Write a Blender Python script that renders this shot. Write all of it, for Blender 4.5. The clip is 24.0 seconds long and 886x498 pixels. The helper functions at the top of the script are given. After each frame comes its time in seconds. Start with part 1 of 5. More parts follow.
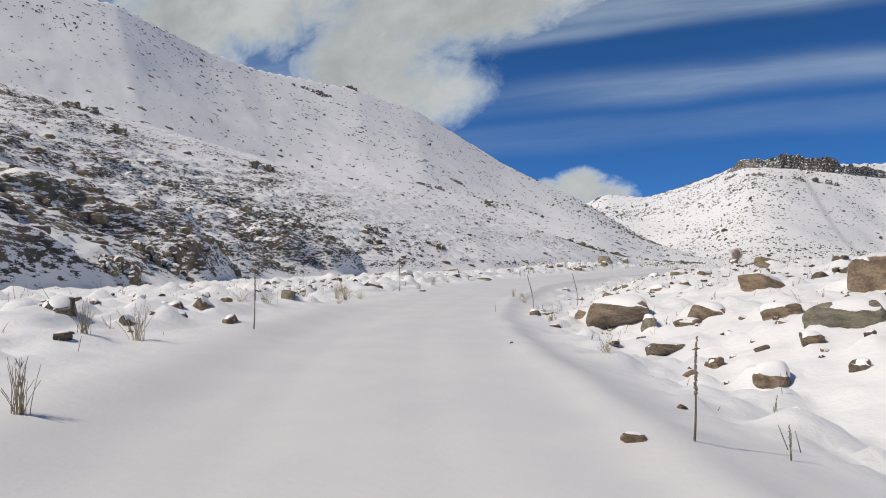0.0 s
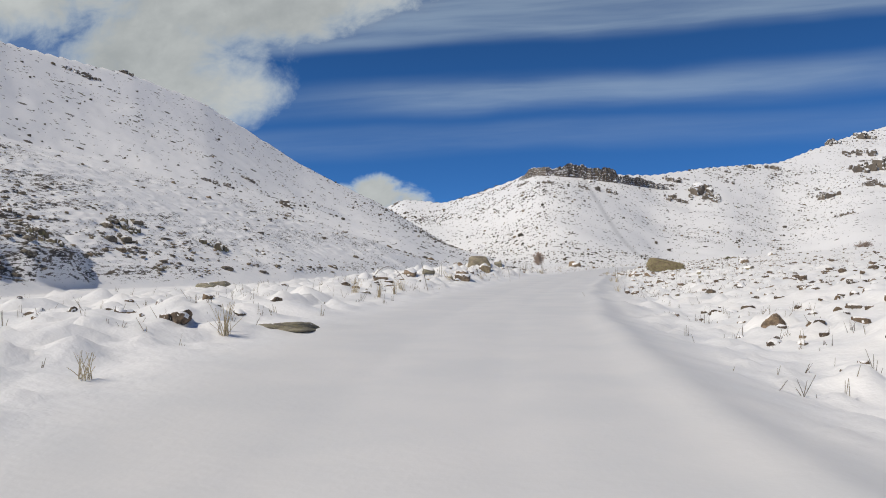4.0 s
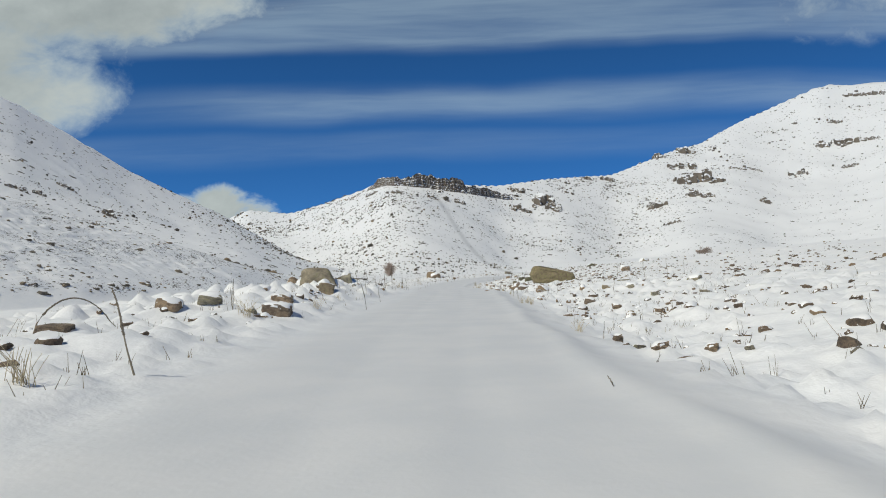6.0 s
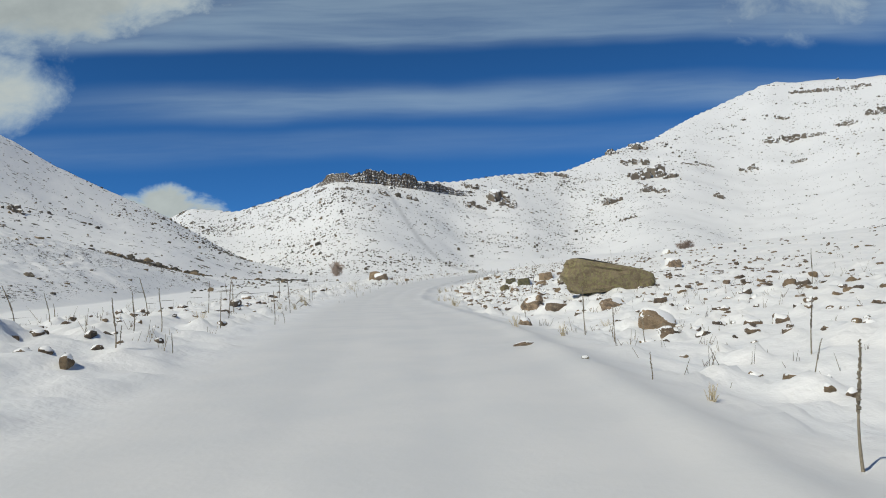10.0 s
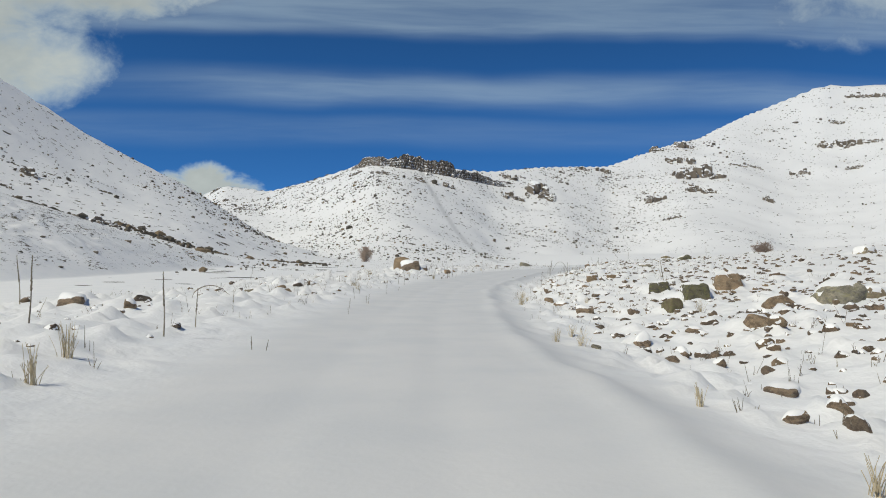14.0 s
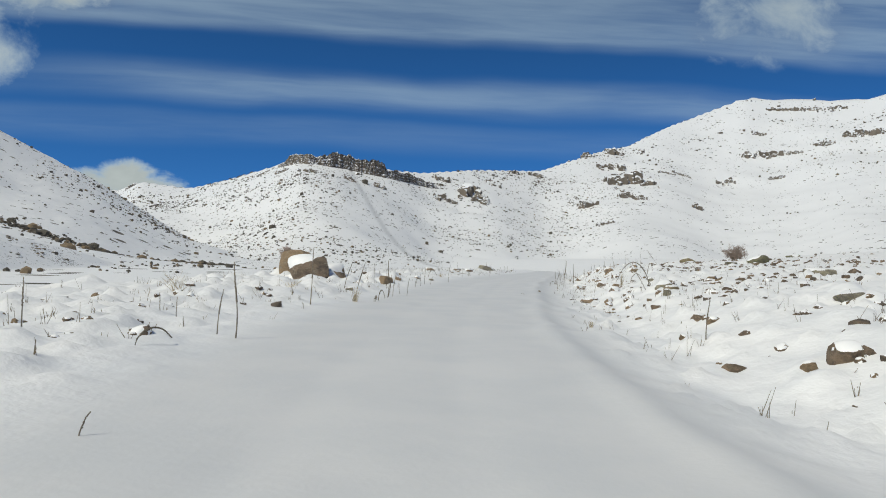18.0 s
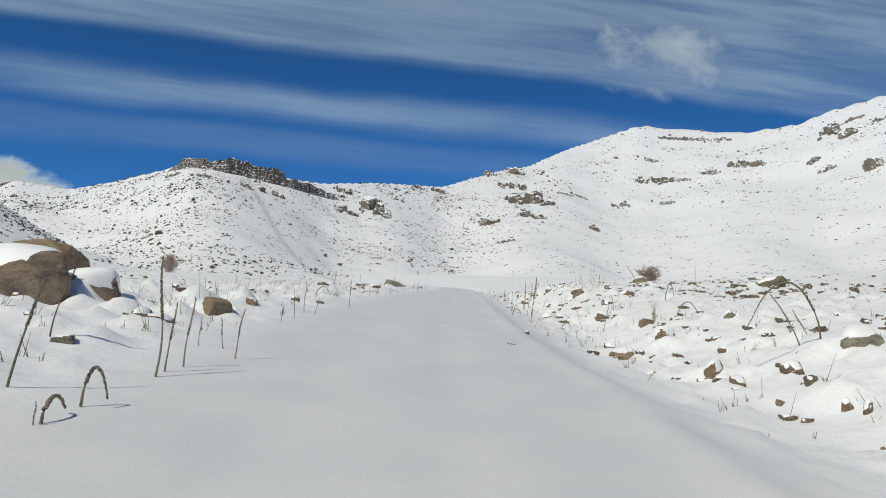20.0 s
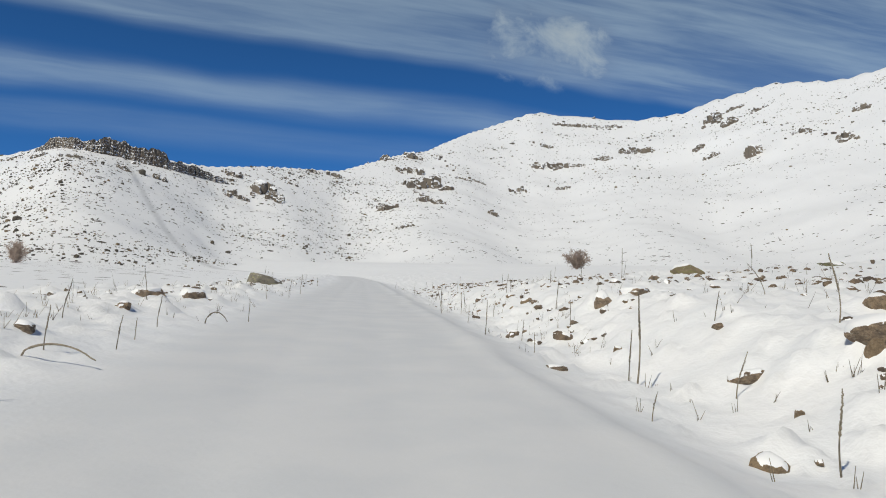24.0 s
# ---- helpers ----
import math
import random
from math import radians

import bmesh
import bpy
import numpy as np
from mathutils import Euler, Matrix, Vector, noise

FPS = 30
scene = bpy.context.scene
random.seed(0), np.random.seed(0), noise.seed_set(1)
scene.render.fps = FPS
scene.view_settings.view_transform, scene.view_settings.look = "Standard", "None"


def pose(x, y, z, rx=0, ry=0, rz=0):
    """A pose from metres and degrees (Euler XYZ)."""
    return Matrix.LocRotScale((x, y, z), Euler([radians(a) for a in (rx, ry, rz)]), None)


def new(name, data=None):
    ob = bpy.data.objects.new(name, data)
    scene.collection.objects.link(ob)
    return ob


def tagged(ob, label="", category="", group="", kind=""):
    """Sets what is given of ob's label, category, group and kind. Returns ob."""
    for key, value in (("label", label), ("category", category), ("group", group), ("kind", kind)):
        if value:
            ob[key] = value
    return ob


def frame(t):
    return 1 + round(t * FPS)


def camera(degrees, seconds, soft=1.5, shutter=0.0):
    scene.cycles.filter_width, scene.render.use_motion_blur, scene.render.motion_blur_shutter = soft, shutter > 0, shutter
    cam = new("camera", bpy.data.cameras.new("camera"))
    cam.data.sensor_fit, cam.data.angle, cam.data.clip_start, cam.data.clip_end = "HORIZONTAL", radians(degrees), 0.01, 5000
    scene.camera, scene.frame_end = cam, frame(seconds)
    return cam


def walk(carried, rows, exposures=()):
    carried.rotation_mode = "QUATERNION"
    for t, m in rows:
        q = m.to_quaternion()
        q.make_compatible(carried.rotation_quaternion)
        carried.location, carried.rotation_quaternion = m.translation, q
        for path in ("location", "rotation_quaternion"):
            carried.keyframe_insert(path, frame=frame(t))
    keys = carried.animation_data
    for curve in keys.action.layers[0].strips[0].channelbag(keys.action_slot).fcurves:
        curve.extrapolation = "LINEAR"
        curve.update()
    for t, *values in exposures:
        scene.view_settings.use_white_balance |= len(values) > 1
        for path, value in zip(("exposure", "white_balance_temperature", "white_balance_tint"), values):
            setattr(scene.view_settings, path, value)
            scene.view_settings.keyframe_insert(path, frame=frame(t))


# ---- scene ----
cam = camera(61.68, 24.0, soft=1.0)
PATH = [
    (0.0, pose(0.000, 0.000, 1.675, 90.643, -0.216, 20.590)),
    (0.5, pose(-1.949, 4.467, 1.593, 90.522, 1.202, 19.722)),
    (1.0, pose(-3.945, 8.675, 1.519, 90.463, 1.508, 19.664)),
    (1.5, pose(-5.802, 13.005, 1.447, 90.452, 1.530, 19.685)),
    (2.0, pose(-7.545, 17.531, 1.369, 90.710, 1.949, 16.729)),
    (2.5, pose(-9.066, 22.443, 1.319, 90.583, 0.908, 12.504)),
    (3.0, pose(-10.316, 27.631, 1.277, 90.624, 0.305, 10.567)),
    (3.5, pose(-11.413, 32.861, 1.283, 90.767, 0.205, 7.736)),
    (4.0, pose(-12.150, 38.044, 1.326, 91.093, 0.116, 4.984)),
    (4.5, pose(-12.569, 43.176, 1.389, 91.481, 0.132, 2.243)),
    (5.0, pose(-12.711, 48.251, 1.452, 91.810, 0.315, -0.553)),
    (5.5, pose(-12.618, 53.264, 1.498, 91.959, 0.696, -3.474)),
    (6.0, pose(-12.332, 58.209, 1.508, 91.807, 1.229, -6.585)),
    (6.5, pose(-11.809, 63.133, 1.522, 91.650, 1.395, -8.028)),
    (7.0, pose(-11.281, 67.927, 1.528, 91.619, 1.361, -8.217)),
    (7.5, pose(-10.744, 72.715, 1.517, 91.599, 1.285, -8.492)),
    (8.0, pose(-10.117, 77.641, 1.520, 91.548, 0.889, -9.941)),
    (8.5, pose(-9.382, 82.504, 1.493, 91.527, 0.576, -10.759)),
    (9.0, pose(-8.539, 87.312, 1.519, 91.728, 0.916, -12.555)),
    (9.5, pose(-7.649, 92.098, 1.572, 91.708, 1.071, -13.007)),
    (10.0, pose(-7.139, 96.849, 1.601, 91.603, 1.889, -10.200)),
    (10.5, pose(-6.552, 101.346, 1.631, 91.915, 1.367, -10.520)),
    (11.0, pose(-5.918, 105.687, 1.625, 92.010, 1.107, -10.617)),
    (11.5, pose(-5.297, 109.914, 1.599, 91.936, 1.167, -10.474)),
    (12.0, pose(-4.750, 114.070, 1.566, 91.738, 1.324, -10.075)),
    (12.5, pose(-4.335, 118.194, 1.542, 91.465, 1.064, -9.403)),
    (13.0, pose(-4.114, 122.329, 1.538, 91.160, -0.457, -8.441)),
    (13.5, pose(-3.951, 126.407, 1.490, 90.916, -1.051, -7.636)),
    (14.0, pose(-3.689, 130.522, 1.405, 90.898, -1.174, -7.736)),
    (14.5, pose(-3.326, 134.722, 1.314, 90.897, -1.229, -7.765)),
    (15.0, pose(-2.926, 139.183, 1.197, 90.806, -1.144, -8.004)),
    (15.5, pose(-2.425, 143.901, 1.110, 90.691, -0.908, -8.647)),
    (16.0, pose(-1.802, 148.780, 1.061, 90.631, -0.825, -9.238)),
    (16.5, pose(-1.090, 153.722, 1.022, 90.717, -0.699, -10.238)),
    (17.0, pose(-0.397, 158.505, 1.034, 90.973, -1.156, -11.226)),
    (17.5, pose(0.359, 163.428, 1.080, 91.205, -2.067, -12.559)),
    (18.0, pose(1.199, 168.282, 1.082, 91.324, -1.851, -13.164)),
    (18.5, pose(2.132, 173.060, 1.055, 91.437, -1.512, -13.673)),
    (19.0, pose(3.167, 177.752, 1.027, 91.651, -1.594, -14.719)),
    (19.5, pose(4.312, 182.349, 1.029, 92.073, -2.263, -16.934)),
    (20.0, pose(5.577, 186.843, 1.090, 92.811, -3.283, -20.950)),
    (20.5, pose(7.179, 191.140, 1.213, 92.723, -2.890, -23.972)),
    (21.0, pose(8.808, 195.174, 1.304, 92.422, -2.605, -25.219)),
    (21.5, pose(10.412, 199.156, 1.336, 92.393, -2.579, -25.375)),
    (22.0, pose(11.728, 203.007, 1.387, 92.329, -2.211, -23.704)),
    (22.5, pose(12.802, 206.742, 1.444, 92.357, -2.641, -21.452)),
    (23.0, pose(13.975, 210.327, 1.515, 92.129, -3.394, -24.813)),
    (23.5, pose(15.413, 213.799, 1.615, 92.127, -3.059, -30.162)),
    (24.0, pose(16.799, 217.109, 1.691, 92.151, -2.477, -28.859)),
]
walk(cam, PATH, [(0.0, 0.0, 7150.0, 10.0), (3.5, -0.03, 7150.0, 10.0), (5.5, -0.1, 6930.0, 2.0), (9.0, -0.1, 6930.0, 2.0), (12.5, -0.1, 7050.0, 3.0), (17.5, -0.12, 6930.0, 1.5), (20.0, -0.1, 6930.0, 2.0), (22.0, -0.12, 6930.0, 3.0), (24.0, -0.1, 7050.0, 4.0)])

# ---- light ----
SUN_AZ, SUN_EL = radians(243.0), radians(50.0)   # clockwise from +y; the sun stands to the left
scene.view_settings.exposure = 0.0
sun = new("sun", bpy.data.lights.new("sun", "SUN"))
sun.data.energy, sun.data.angle, sun.data.color = 3.3, radians(0.55), (1.0, 0.95, 0.88)
to_sun = Vector((math.sin(SUN_AZ) * math.cos(SUN_EL), math.cos(SUN_AZ) * math.cos(SUN_EL), math.sin(SUN_EL)))
sun.matrix_world = Matrix.Translation((0, 0, 300)) @ to_sun.to_track_quat("Z", "Y").to_matrix().to_4x4()


class Nodes:
    """Short writing of node trees."""

    def __init__(self, tree):
        self.t = tree
        self.t.nodes.clear()

    def node(self, kind, ins):
        n = self.t.nodes.new(kind)
        for k, v in ins.items():
            self.feed(n, k, v)
        return n

    def add(self, kind, out, ins):
        n = self.node(kind, ins)
        return n.outputs[out] if len(n.outputs) else n

    def feed(self, n, k, v):
        sock = n.inputs[k]
        if isinstance(v, bpy.types.NodeSocket):
            self.t.links.new(v, sock)
        else:
            sock.default_value = v

    def math(self, op, a, b=0.0):
        n = self.node("ShaderNodeMath", {0: a, 1: b})
        n.operation = op
        return n.outputs[0]

    def ramp(self, v, a, b, lo=0.0, hi=1.0, smooth=True):
        n = self.node("ShaderNodeMapRange", {0: v, 1: a, 2: b, 3: lo, 4: hi})
        n.interpolation_type = "SMOOTHSTEP" if smooth else "LINEAR"
        return n.outputs[0]

    def attribute(self, name):
        n = self.t.nodes.new("ShaderNodeAttribute")
        n.attribute_name = name
        return n.outputs[2]

    def noise(self, vec, scale, detail=4.0, rough=0.55, out=0, distortion=0.0):
        return self.add("ShaderNodeTexNoise", out, {"Vector": vec, "Scale": scale, "Detail": detail, "Roughness": rough, "Distortion": distortion})

    def mix(self, f, a, b):
        n = self.t.nodes.new("ShaderNodeMix")
        n.data_type = "RGBA"
        for k, v in ((0, f), (6, a), (7, b)):
            self.feed(n, k, v)
        return n.outputs[2]


world = bpy.data.worlds.new("sky")
scene.world = world
world.use_nodes = True
W = Nodes(world.node_tree)
air = W.t.nodes.new("ShaderNodeTexSky")
air.sky_type, air.sun_disc, air.sun_elevation, air.sun_rotation = "NISHITA", False, SUN_EL, SUN_AZ
air.altitude, air.air_density, air.dust_density, air.ozone_density = 6930.0, 0.65, 0.0, 2.5
sky = W.mix(1.0, air.outputs[0], (0.22, 0.62, 0.95, 1))
sky.node.blend_type = "MULTIPLY"     # the deep blue of high, dry air
coord = W.add("ShaderNodeTexCoord", 0, {})
sep = W.t.nodes.new("ShaderNodeSeparateXYZ")
W.feed(sep, 0, coord)
eld = W.math("MULTIPLY", W.math("ARCSINE", sep.outputs[2]), 57.2958)
# the clouds lie on a level sheet: across and up, in degrees about the valley's line
ahead = W.math("MAXIMUM", W.math("ADD", W.math("MULTIPLY", sep.outputs[0], 0.1426), W.math("MULTIPLY", sep.outputs[1], 0.9898)), 0.2)
across = W.math("MULTIPLY", W.math("DIVIDE", W.math("SUBTRACT", W.math("MULTIPLY", sep.outputs[0], 0.9898), W.math("MULTIPLY", sep.outputs[1], 0.1426)), ahead), 57.2958)
up = W.math("MULTIPLY", W.math("DIVIDE", sep.outputs[2], ahead), 57.2958)


def flat(a, b, ka, kb):
    return W.add("ShaderNodeCombineXYZ", 0, {0: W.math("MULTIPLY", a, ka), 1: W.math("MULTIPLY", b, kb)})


# the great cloud over the left hill: middle and half widths of its lobes
BANK = [(-38.0, 14.6, 11.6, 4.4), (-30.0, 22.6, 16.5, 5.6), (-58.0, 27.0, 24.0, 8.0), (-40.0, 18.0, 10.0, 5.5)]
# thin streaks of high cloud
bent = W.math("ADD", up, W.math("MULTIPLY", W.math("SUBTRACT", W.noise(flat(across, up, 0.05, 0.1), 1.0, 3.0, 0.5), 0.5), 2.2))
streak = W.noise(flat(across, up, 0.03, 0.35), 1.0, 4.0, 0.55, distortion=0.4)
fibre = W.noise(flat(across, bent, 0.06, 0.75), 1.0, 7.0, 0.62, distortion=0.7)
wisp = W.math("ADD", W.math("MULTIPLY", streak, 0.72), W.math("MULTIPLY", fibre, 0.28))
belt = W.math("MULTIPLY", W.math("MULTIPLY", W.ramp(bent, 11.2, 13.0), W.ramp(bent, 15.2, 13.2)), W.ramp(across, -26.0, -12.0, 0.35, 1.0))
roof = W.math("MULTIPLY", W.math("MULTIPLY", W.ramp(bent, 16.8, 18.2), W.ramp(across, 22.0, 32.0, 1.0, 1.1)), W.ramp(up, 28.0, 50.0, 1.0, 0.05))
low = W.math("MULTIPLY", W.math("MULTIPLY", W.ramp(bent, 8.2, 9.8), W.ramp(bent, 11.6, 10.2)), 0.35)
cirrus = W.math("MULTIPLY", W.math("ADD", W.math("ADD", belt, roof), low), W.ramp(wisp, 0.30, 0.68, 0.10, 0.36))
# banks of cumulus
puff = W.noise(flat(across, up, 0.22, 0.30), 1.0, 9.0, 0.62, distortion=0.3)
lobe = W.noise(flat(across, up, 0.10, 0.15), 1.0, 3.0, 0.5)
edge = W.math("ADD", W.math("MULTIPLY", W.math("SUBTRACT", puff, 0.5), 20.0), W.math("MULTIPLY", W.math("SUBTRACT", lobe, 0.5), 9.0))


def puffball(p0, q0, wp, wq, ragged, soft_):
    a = W.math("DIVIDE", W.math("SUBTRACT", across, p0), wp)
    e = W.math("DIVIDE", W.math("SUBTRACT", up, q0), wq)
    rr = W.math("ADD", W.math("MULTIPLY", a, a), W.math("MULTIPLY", e, e))
    return W.ramp(W.math("ADD", rr, W.math("MULTIPLY", edge, -ragged)), 1.15, 1.15 - soft_)


bank = None
for p0, q0, wp, wq in BANK:
    ball_ = puffball(p0, q0, wp, wq, 0.075, 0.95)
    bank = ball_ if bank is None else W.math("MAXIMUM", bank, ball_)
small = W.math("MAXIMUM", puffball(-19.3, 5.4, 4.4, 1.7, 0.16, 0.9), W.math("MULTIPLY", puffball(31.0, 20.8, 8.5, 4.0, 0.07, 1.2), W.ramp(puff, 0.26, 0.78, 0.25, 0.72)))
solid = W.math("MAXIMUM", bank, small)
cloud = W.math("MAXIMUM", solid, cirrus)
shade = W.math("ADD", W.math("MULTIPLY", W.noise(flat(across, up, 0.08, 0.13), 1.0, 5.0, 0.5), 0.7), W.math("MULTIPLY", puff, 0.3))
grey = W.mix(W.ramp(W.math("ADD", shade, W.math("MULTIPLY", W.math("SUBTRACT", 1.0, solid), 0.2)), 0.36, 0.68), (0.39, 0.44, 0.49, 1), (0.60, 0.66, 0.715, 1))
veil = W.mix(W.math("MINIMUM", solid, 1.0), (0.66, 0.84, 1.0, 1), grey)
haze = W.mix(W.ramp(eld, 13.0, 2.0), (1, 1, 1, 1), (0.85, 0.76, 0.76, 1))   # the blue stays deep down to the ridges
deep = W.mix(1.0, sky, haze)
deep.node.blend_type = "MULTIPLY"
sky_light = W.add("ShaderNodeBackground", 0, {0: deep, 1: 0.157})
cloud_light = W.add("ShaderNodeBackground", 0, {0: veil, 1: 0.86})
W.add("ShaderNodeOutputWorld", 0, {0: W.add("ShaderNodeMixShader", 0, {0: W.math("MINIMUM", cloud, 1.0), 1: sky_light, 2: cloud_light})})

# ---- materials ----
def material(name):
    m = bpy.data.materials.new(name)
    m.use_nodes = True
    return m, Nodes(m.node_tree)


def finish(n, color, rough, bump=None, strength=0.3, distance=0.05, **extra):
    ins = {"Base Color": color, "Roughness": rough}
    if bump is not None:
        ins["Normal"] = n.add("ShaderNodeBump", 0, {"Height": bump, "Strength": strength, "Distance": distance})
    ins.update(extra)
    n.add("ShaderNodeOutputMaterial", 0, {0: n.add("ShaderNodeBsdfPrincipled", 0, ins)})


def snow_ground(name):
    """Snow that lies over stony ground: bare stone shows where the ground is steep and broken."""
    m, n = material(name)
    pos = n.add("ShaderNodeTexCoord", 3, {})
    scree = n.attribute("scree")
    stony = n.attribute("stony")
    low = n.add("ShaderNodeMapping", 0, {"Vector": pos, "Scale": (1.0, 0.5, 2.0)})
    f1 = n.noise(low, 1.6, 7.0, 0.74)
    f2 = n.noise(low, 0.07, 4.0, 0.6)
    v1 = n.math("ADD", n.math("MULTIPLY", f1, 0.75), n.math("MULTIPLY", f2, 0.35))
    near = n.math("MULTIPLY", n.ramp(n.math("SUBTRACT", v1, n.ramp(scree, 0.0, 1.3, 0.645, 0.54, False)), 0.0, 0.03), n.ramp(scree, 0.02, 0.2))
    # stones that stand out of the snow one by one, in loose drifts
    spread = n.math("ADD", n.math("MULTIPLY", n.noise(pos, 0.012, 5.0, 0.6), 0.6), n.math("MULTIPLY", n.noise(pos, 0.06, 4.0, 0.6), 0.4))
    thick = n.math("ADD", spread, n.math("MULTIPLY", stony, 0.22))
    wide = n.ramp(thick, 0.465, 0.71, 0.0, 0.3)
    far = None
    for size, share in ((0.11, 1.0), (0.23, 1.0)):
        cell = n.t.nodes.new("ShaderNodeTexVoronoi")
        n.feed(cell, "Vector", n.add("ShaderNodeMapping", 0, {"Vector": pos, "Scale": (1.0, 1.0, 1.6)}))
        n.feed(cell, "Scale", size)
        pick = n.add("ShaderNodeSeparateColor", 0, {0: cell.outputs["Color"]})
        size_ = n.ramp(n.add("ShaderNodeSeparateColor", 1, {0: cell.outputs["Color"]}), 0.0, 1.0, 0.06, 0.42, False)
        dot = n.math("MULTIPLY", n.ramp(n.math("SUBTRACT", size_, n.math("ADD", cell.outputs["Distance"], n.math("MULTIPLY", n.math("SUBTRACT", f1, 0.5), 0.38))), 0.0, 0.03), n.ramp(n.math("SUBTRACT", wide, pick), 0.0, 0.02))
        far = dot if far is None else n.math("MAXIMUM", far, dot)
    # low ledges along the slopes
    bed = n.noise(n.add("ShaderNodeMapping", 0, {"Vector": pos, "Scale": (1.0, 1.0, 3.5)}), 0.11, 6.0, 0.65)
    ledge = n.math("MULTIPLY", n.ramp(bed, 0.63, 0.66), n.math("MULTIPLY", n.ramp(f1, 0.42, 0.52), n.ramp(thick, 0.58, 0.68)))
    far = n.math("MAXIMUM", far, ledge)
    bare = n.math("MAXIMUM", near, n.math("MULTIPLY", far, n.ramp(stony, 0.02, 0.15)))
    tone = n.noise(pos, 0.35, 5.0, 0.65)
    stone = n.mix(n.ramp(tone, 0.35, 0.65), (0.045, 0.041, 0.037, 1), (0.15, 0.125, 0.10, 1))
    stone = n.mix(n.ramp(n.noise(pos, 0.09, 3.0), 0.55, 0.7, 0.0, 0.7), stone, (0.17, 0.15, 0.095, 1))
    drift = n.noise(pos, 0.6, 5.0, 0.55)
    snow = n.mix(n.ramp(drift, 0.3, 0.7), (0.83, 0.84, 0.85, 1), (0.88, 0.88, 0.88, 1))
    snow = n.mix(n.attribute("lumpy"), n.mix(n.ramp(drift, 0.3, 0.7), (0.64, 0.65, 0.66, 1), (0.70, 0.70, 0.70, 1)), snow)   # duller along the track than on the verges
    grain = n.noise(pos, 9.0, 5.0, 0.6)
    lumps = n.math("MULTIPLY", n.attribute("lumpy"), n.noise(pos, 2.4, 4.0, 0.6))
    fine = n.math("ADD", n.math("MULTIPLY", grain, 0.35), n.math("ADD", n.math("MULTIPLY", drift, 0.9), n.math("MULTIPLY", lumps, 3.4)))
    rise = n.math("ADD", fine, n.math("MULTIPLY", f1, n.math("MULTIPLY", scree, 5.0)))
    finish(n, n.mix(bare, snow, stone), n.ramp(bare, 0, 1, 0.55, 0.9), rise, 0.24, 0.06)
    return m


def rock_material(name, dark, light, lichen, amount, pieces=False):
    m, n = material(name)
    pos = n.add("ShaderNodeTexCoord", 3, {})
    if pieces:
        geo = n.t.nodes.new("ShaderNodeNewGeometry")
        rnd = geo.outputs["Random Per Island"]
    else:
        rnd = n.add("ShaderNodeObjectInfo", 5, {})
    a = n.noise(pos, 3.0, 6.0, 0.65)
    b = n.noise(pos, 22.0, 4.0, 0.6)
    base = n.mix(n.ramp(n.math("ADD", n.math("MULTIPLY", a, 0.7), n.math("MULTIPLY", b, 0.3)), 0.38, 0.62), dark, light)
    base = n.mix(n.ramp(rnd, 0.0, 0.5, 0.45, 0.0), base, (0.10, 0.088, 0.077, 1))
    base = n.mix(n.ramp(rnd, 0.6, 1.0, 0.0, 0.7), base, n.mix(a, (0.20, 0.135, 0.075, 1), (0.36, 0.27, 0.165, 1)))
    base = n.mix(n.ramp(n.noise(pos, 48.0, 3.0, 0.6), 0.56, 0.64, 0.0, 0.55), base, dark)
    spots = n.noise(pos, 7.0, 5.0, 0.7)
    base = n.mix(n.ramp(spots, 0.62 - amount, 0.68 - amount, 0.0, 0.75), base, lichen)
    crack = n.noise(n.add("ShaderNodeMapping", 0, {"Vector": pos, "Scale": (1.0, 1.0, 2.4)}), 1.9, 7.0, 0.75, 0, 0.6)
    relief = n.math("ADD", n.math("MULTIPLY", b, 0.4), n.math("ADD", a, n.math("MULTIPLY", crack, 1.6)))
    finish(n, base, 0.88, relief, 0.9, 0.07)
    return m


def cliff_material(name, dark, light, other, k=1.0):
    m, n = material(name)
    pos = n.add("ShaderNodeTexCoord", 3, {})
    tall = n.add("ShaderNodeMapping", 0, {"Vector": pos, "Scale": (1.0, 1.0, 0.3)})
    a = n.noise(tall, 0.35 * k, 6.0, 0.65)
    b = n.noise(pos, 0.08 * k, 4.0, 0.6)
    base = n.mix(n.ramp(a, 0.3, 0.7), dark, light)
    base = n.mix(n.ramp(b, 0.5, 0.65, 0.0, 0.6), base, other)
    geo = n.add("ShaderNodeNewGeometry", 1, {})
    up = n.t.nodes.new("ShaderNodeSeparateXYZ")
    n.feed(up, 0, geo)
    lying = n.ramp(n.math("ADD", up.outputs[2], n.math("MULTIPLY", n.noise(pos, 0.9 * k, 5.0, 0.7), 0.75)), 0.60, 0.74)
    finish(n, n.mix(lying, base, (0.82, 0.83, 0.84, 1)), 0.9, a, 0.7, 1.2 / k)
    return m


def plain_material(name, low, high, scale, rough, bump=0.3):
    m, n = material(name)
    pos = n.add("ShaderNodeTexCoord", 3, {})
    v = n.noise(pos, scale, 5.0, 0.6)
    rnd = n.add("ShaderNodeObjectInfo", 5, {})
    c = n.mix(n.ramp(n.math("ADD", v, n.math("MULTIPLY", rnd, 0.25)), 0.35, 0.8), low, high)
    finish(n, c, rough, v, bump, 0.01)
    return m


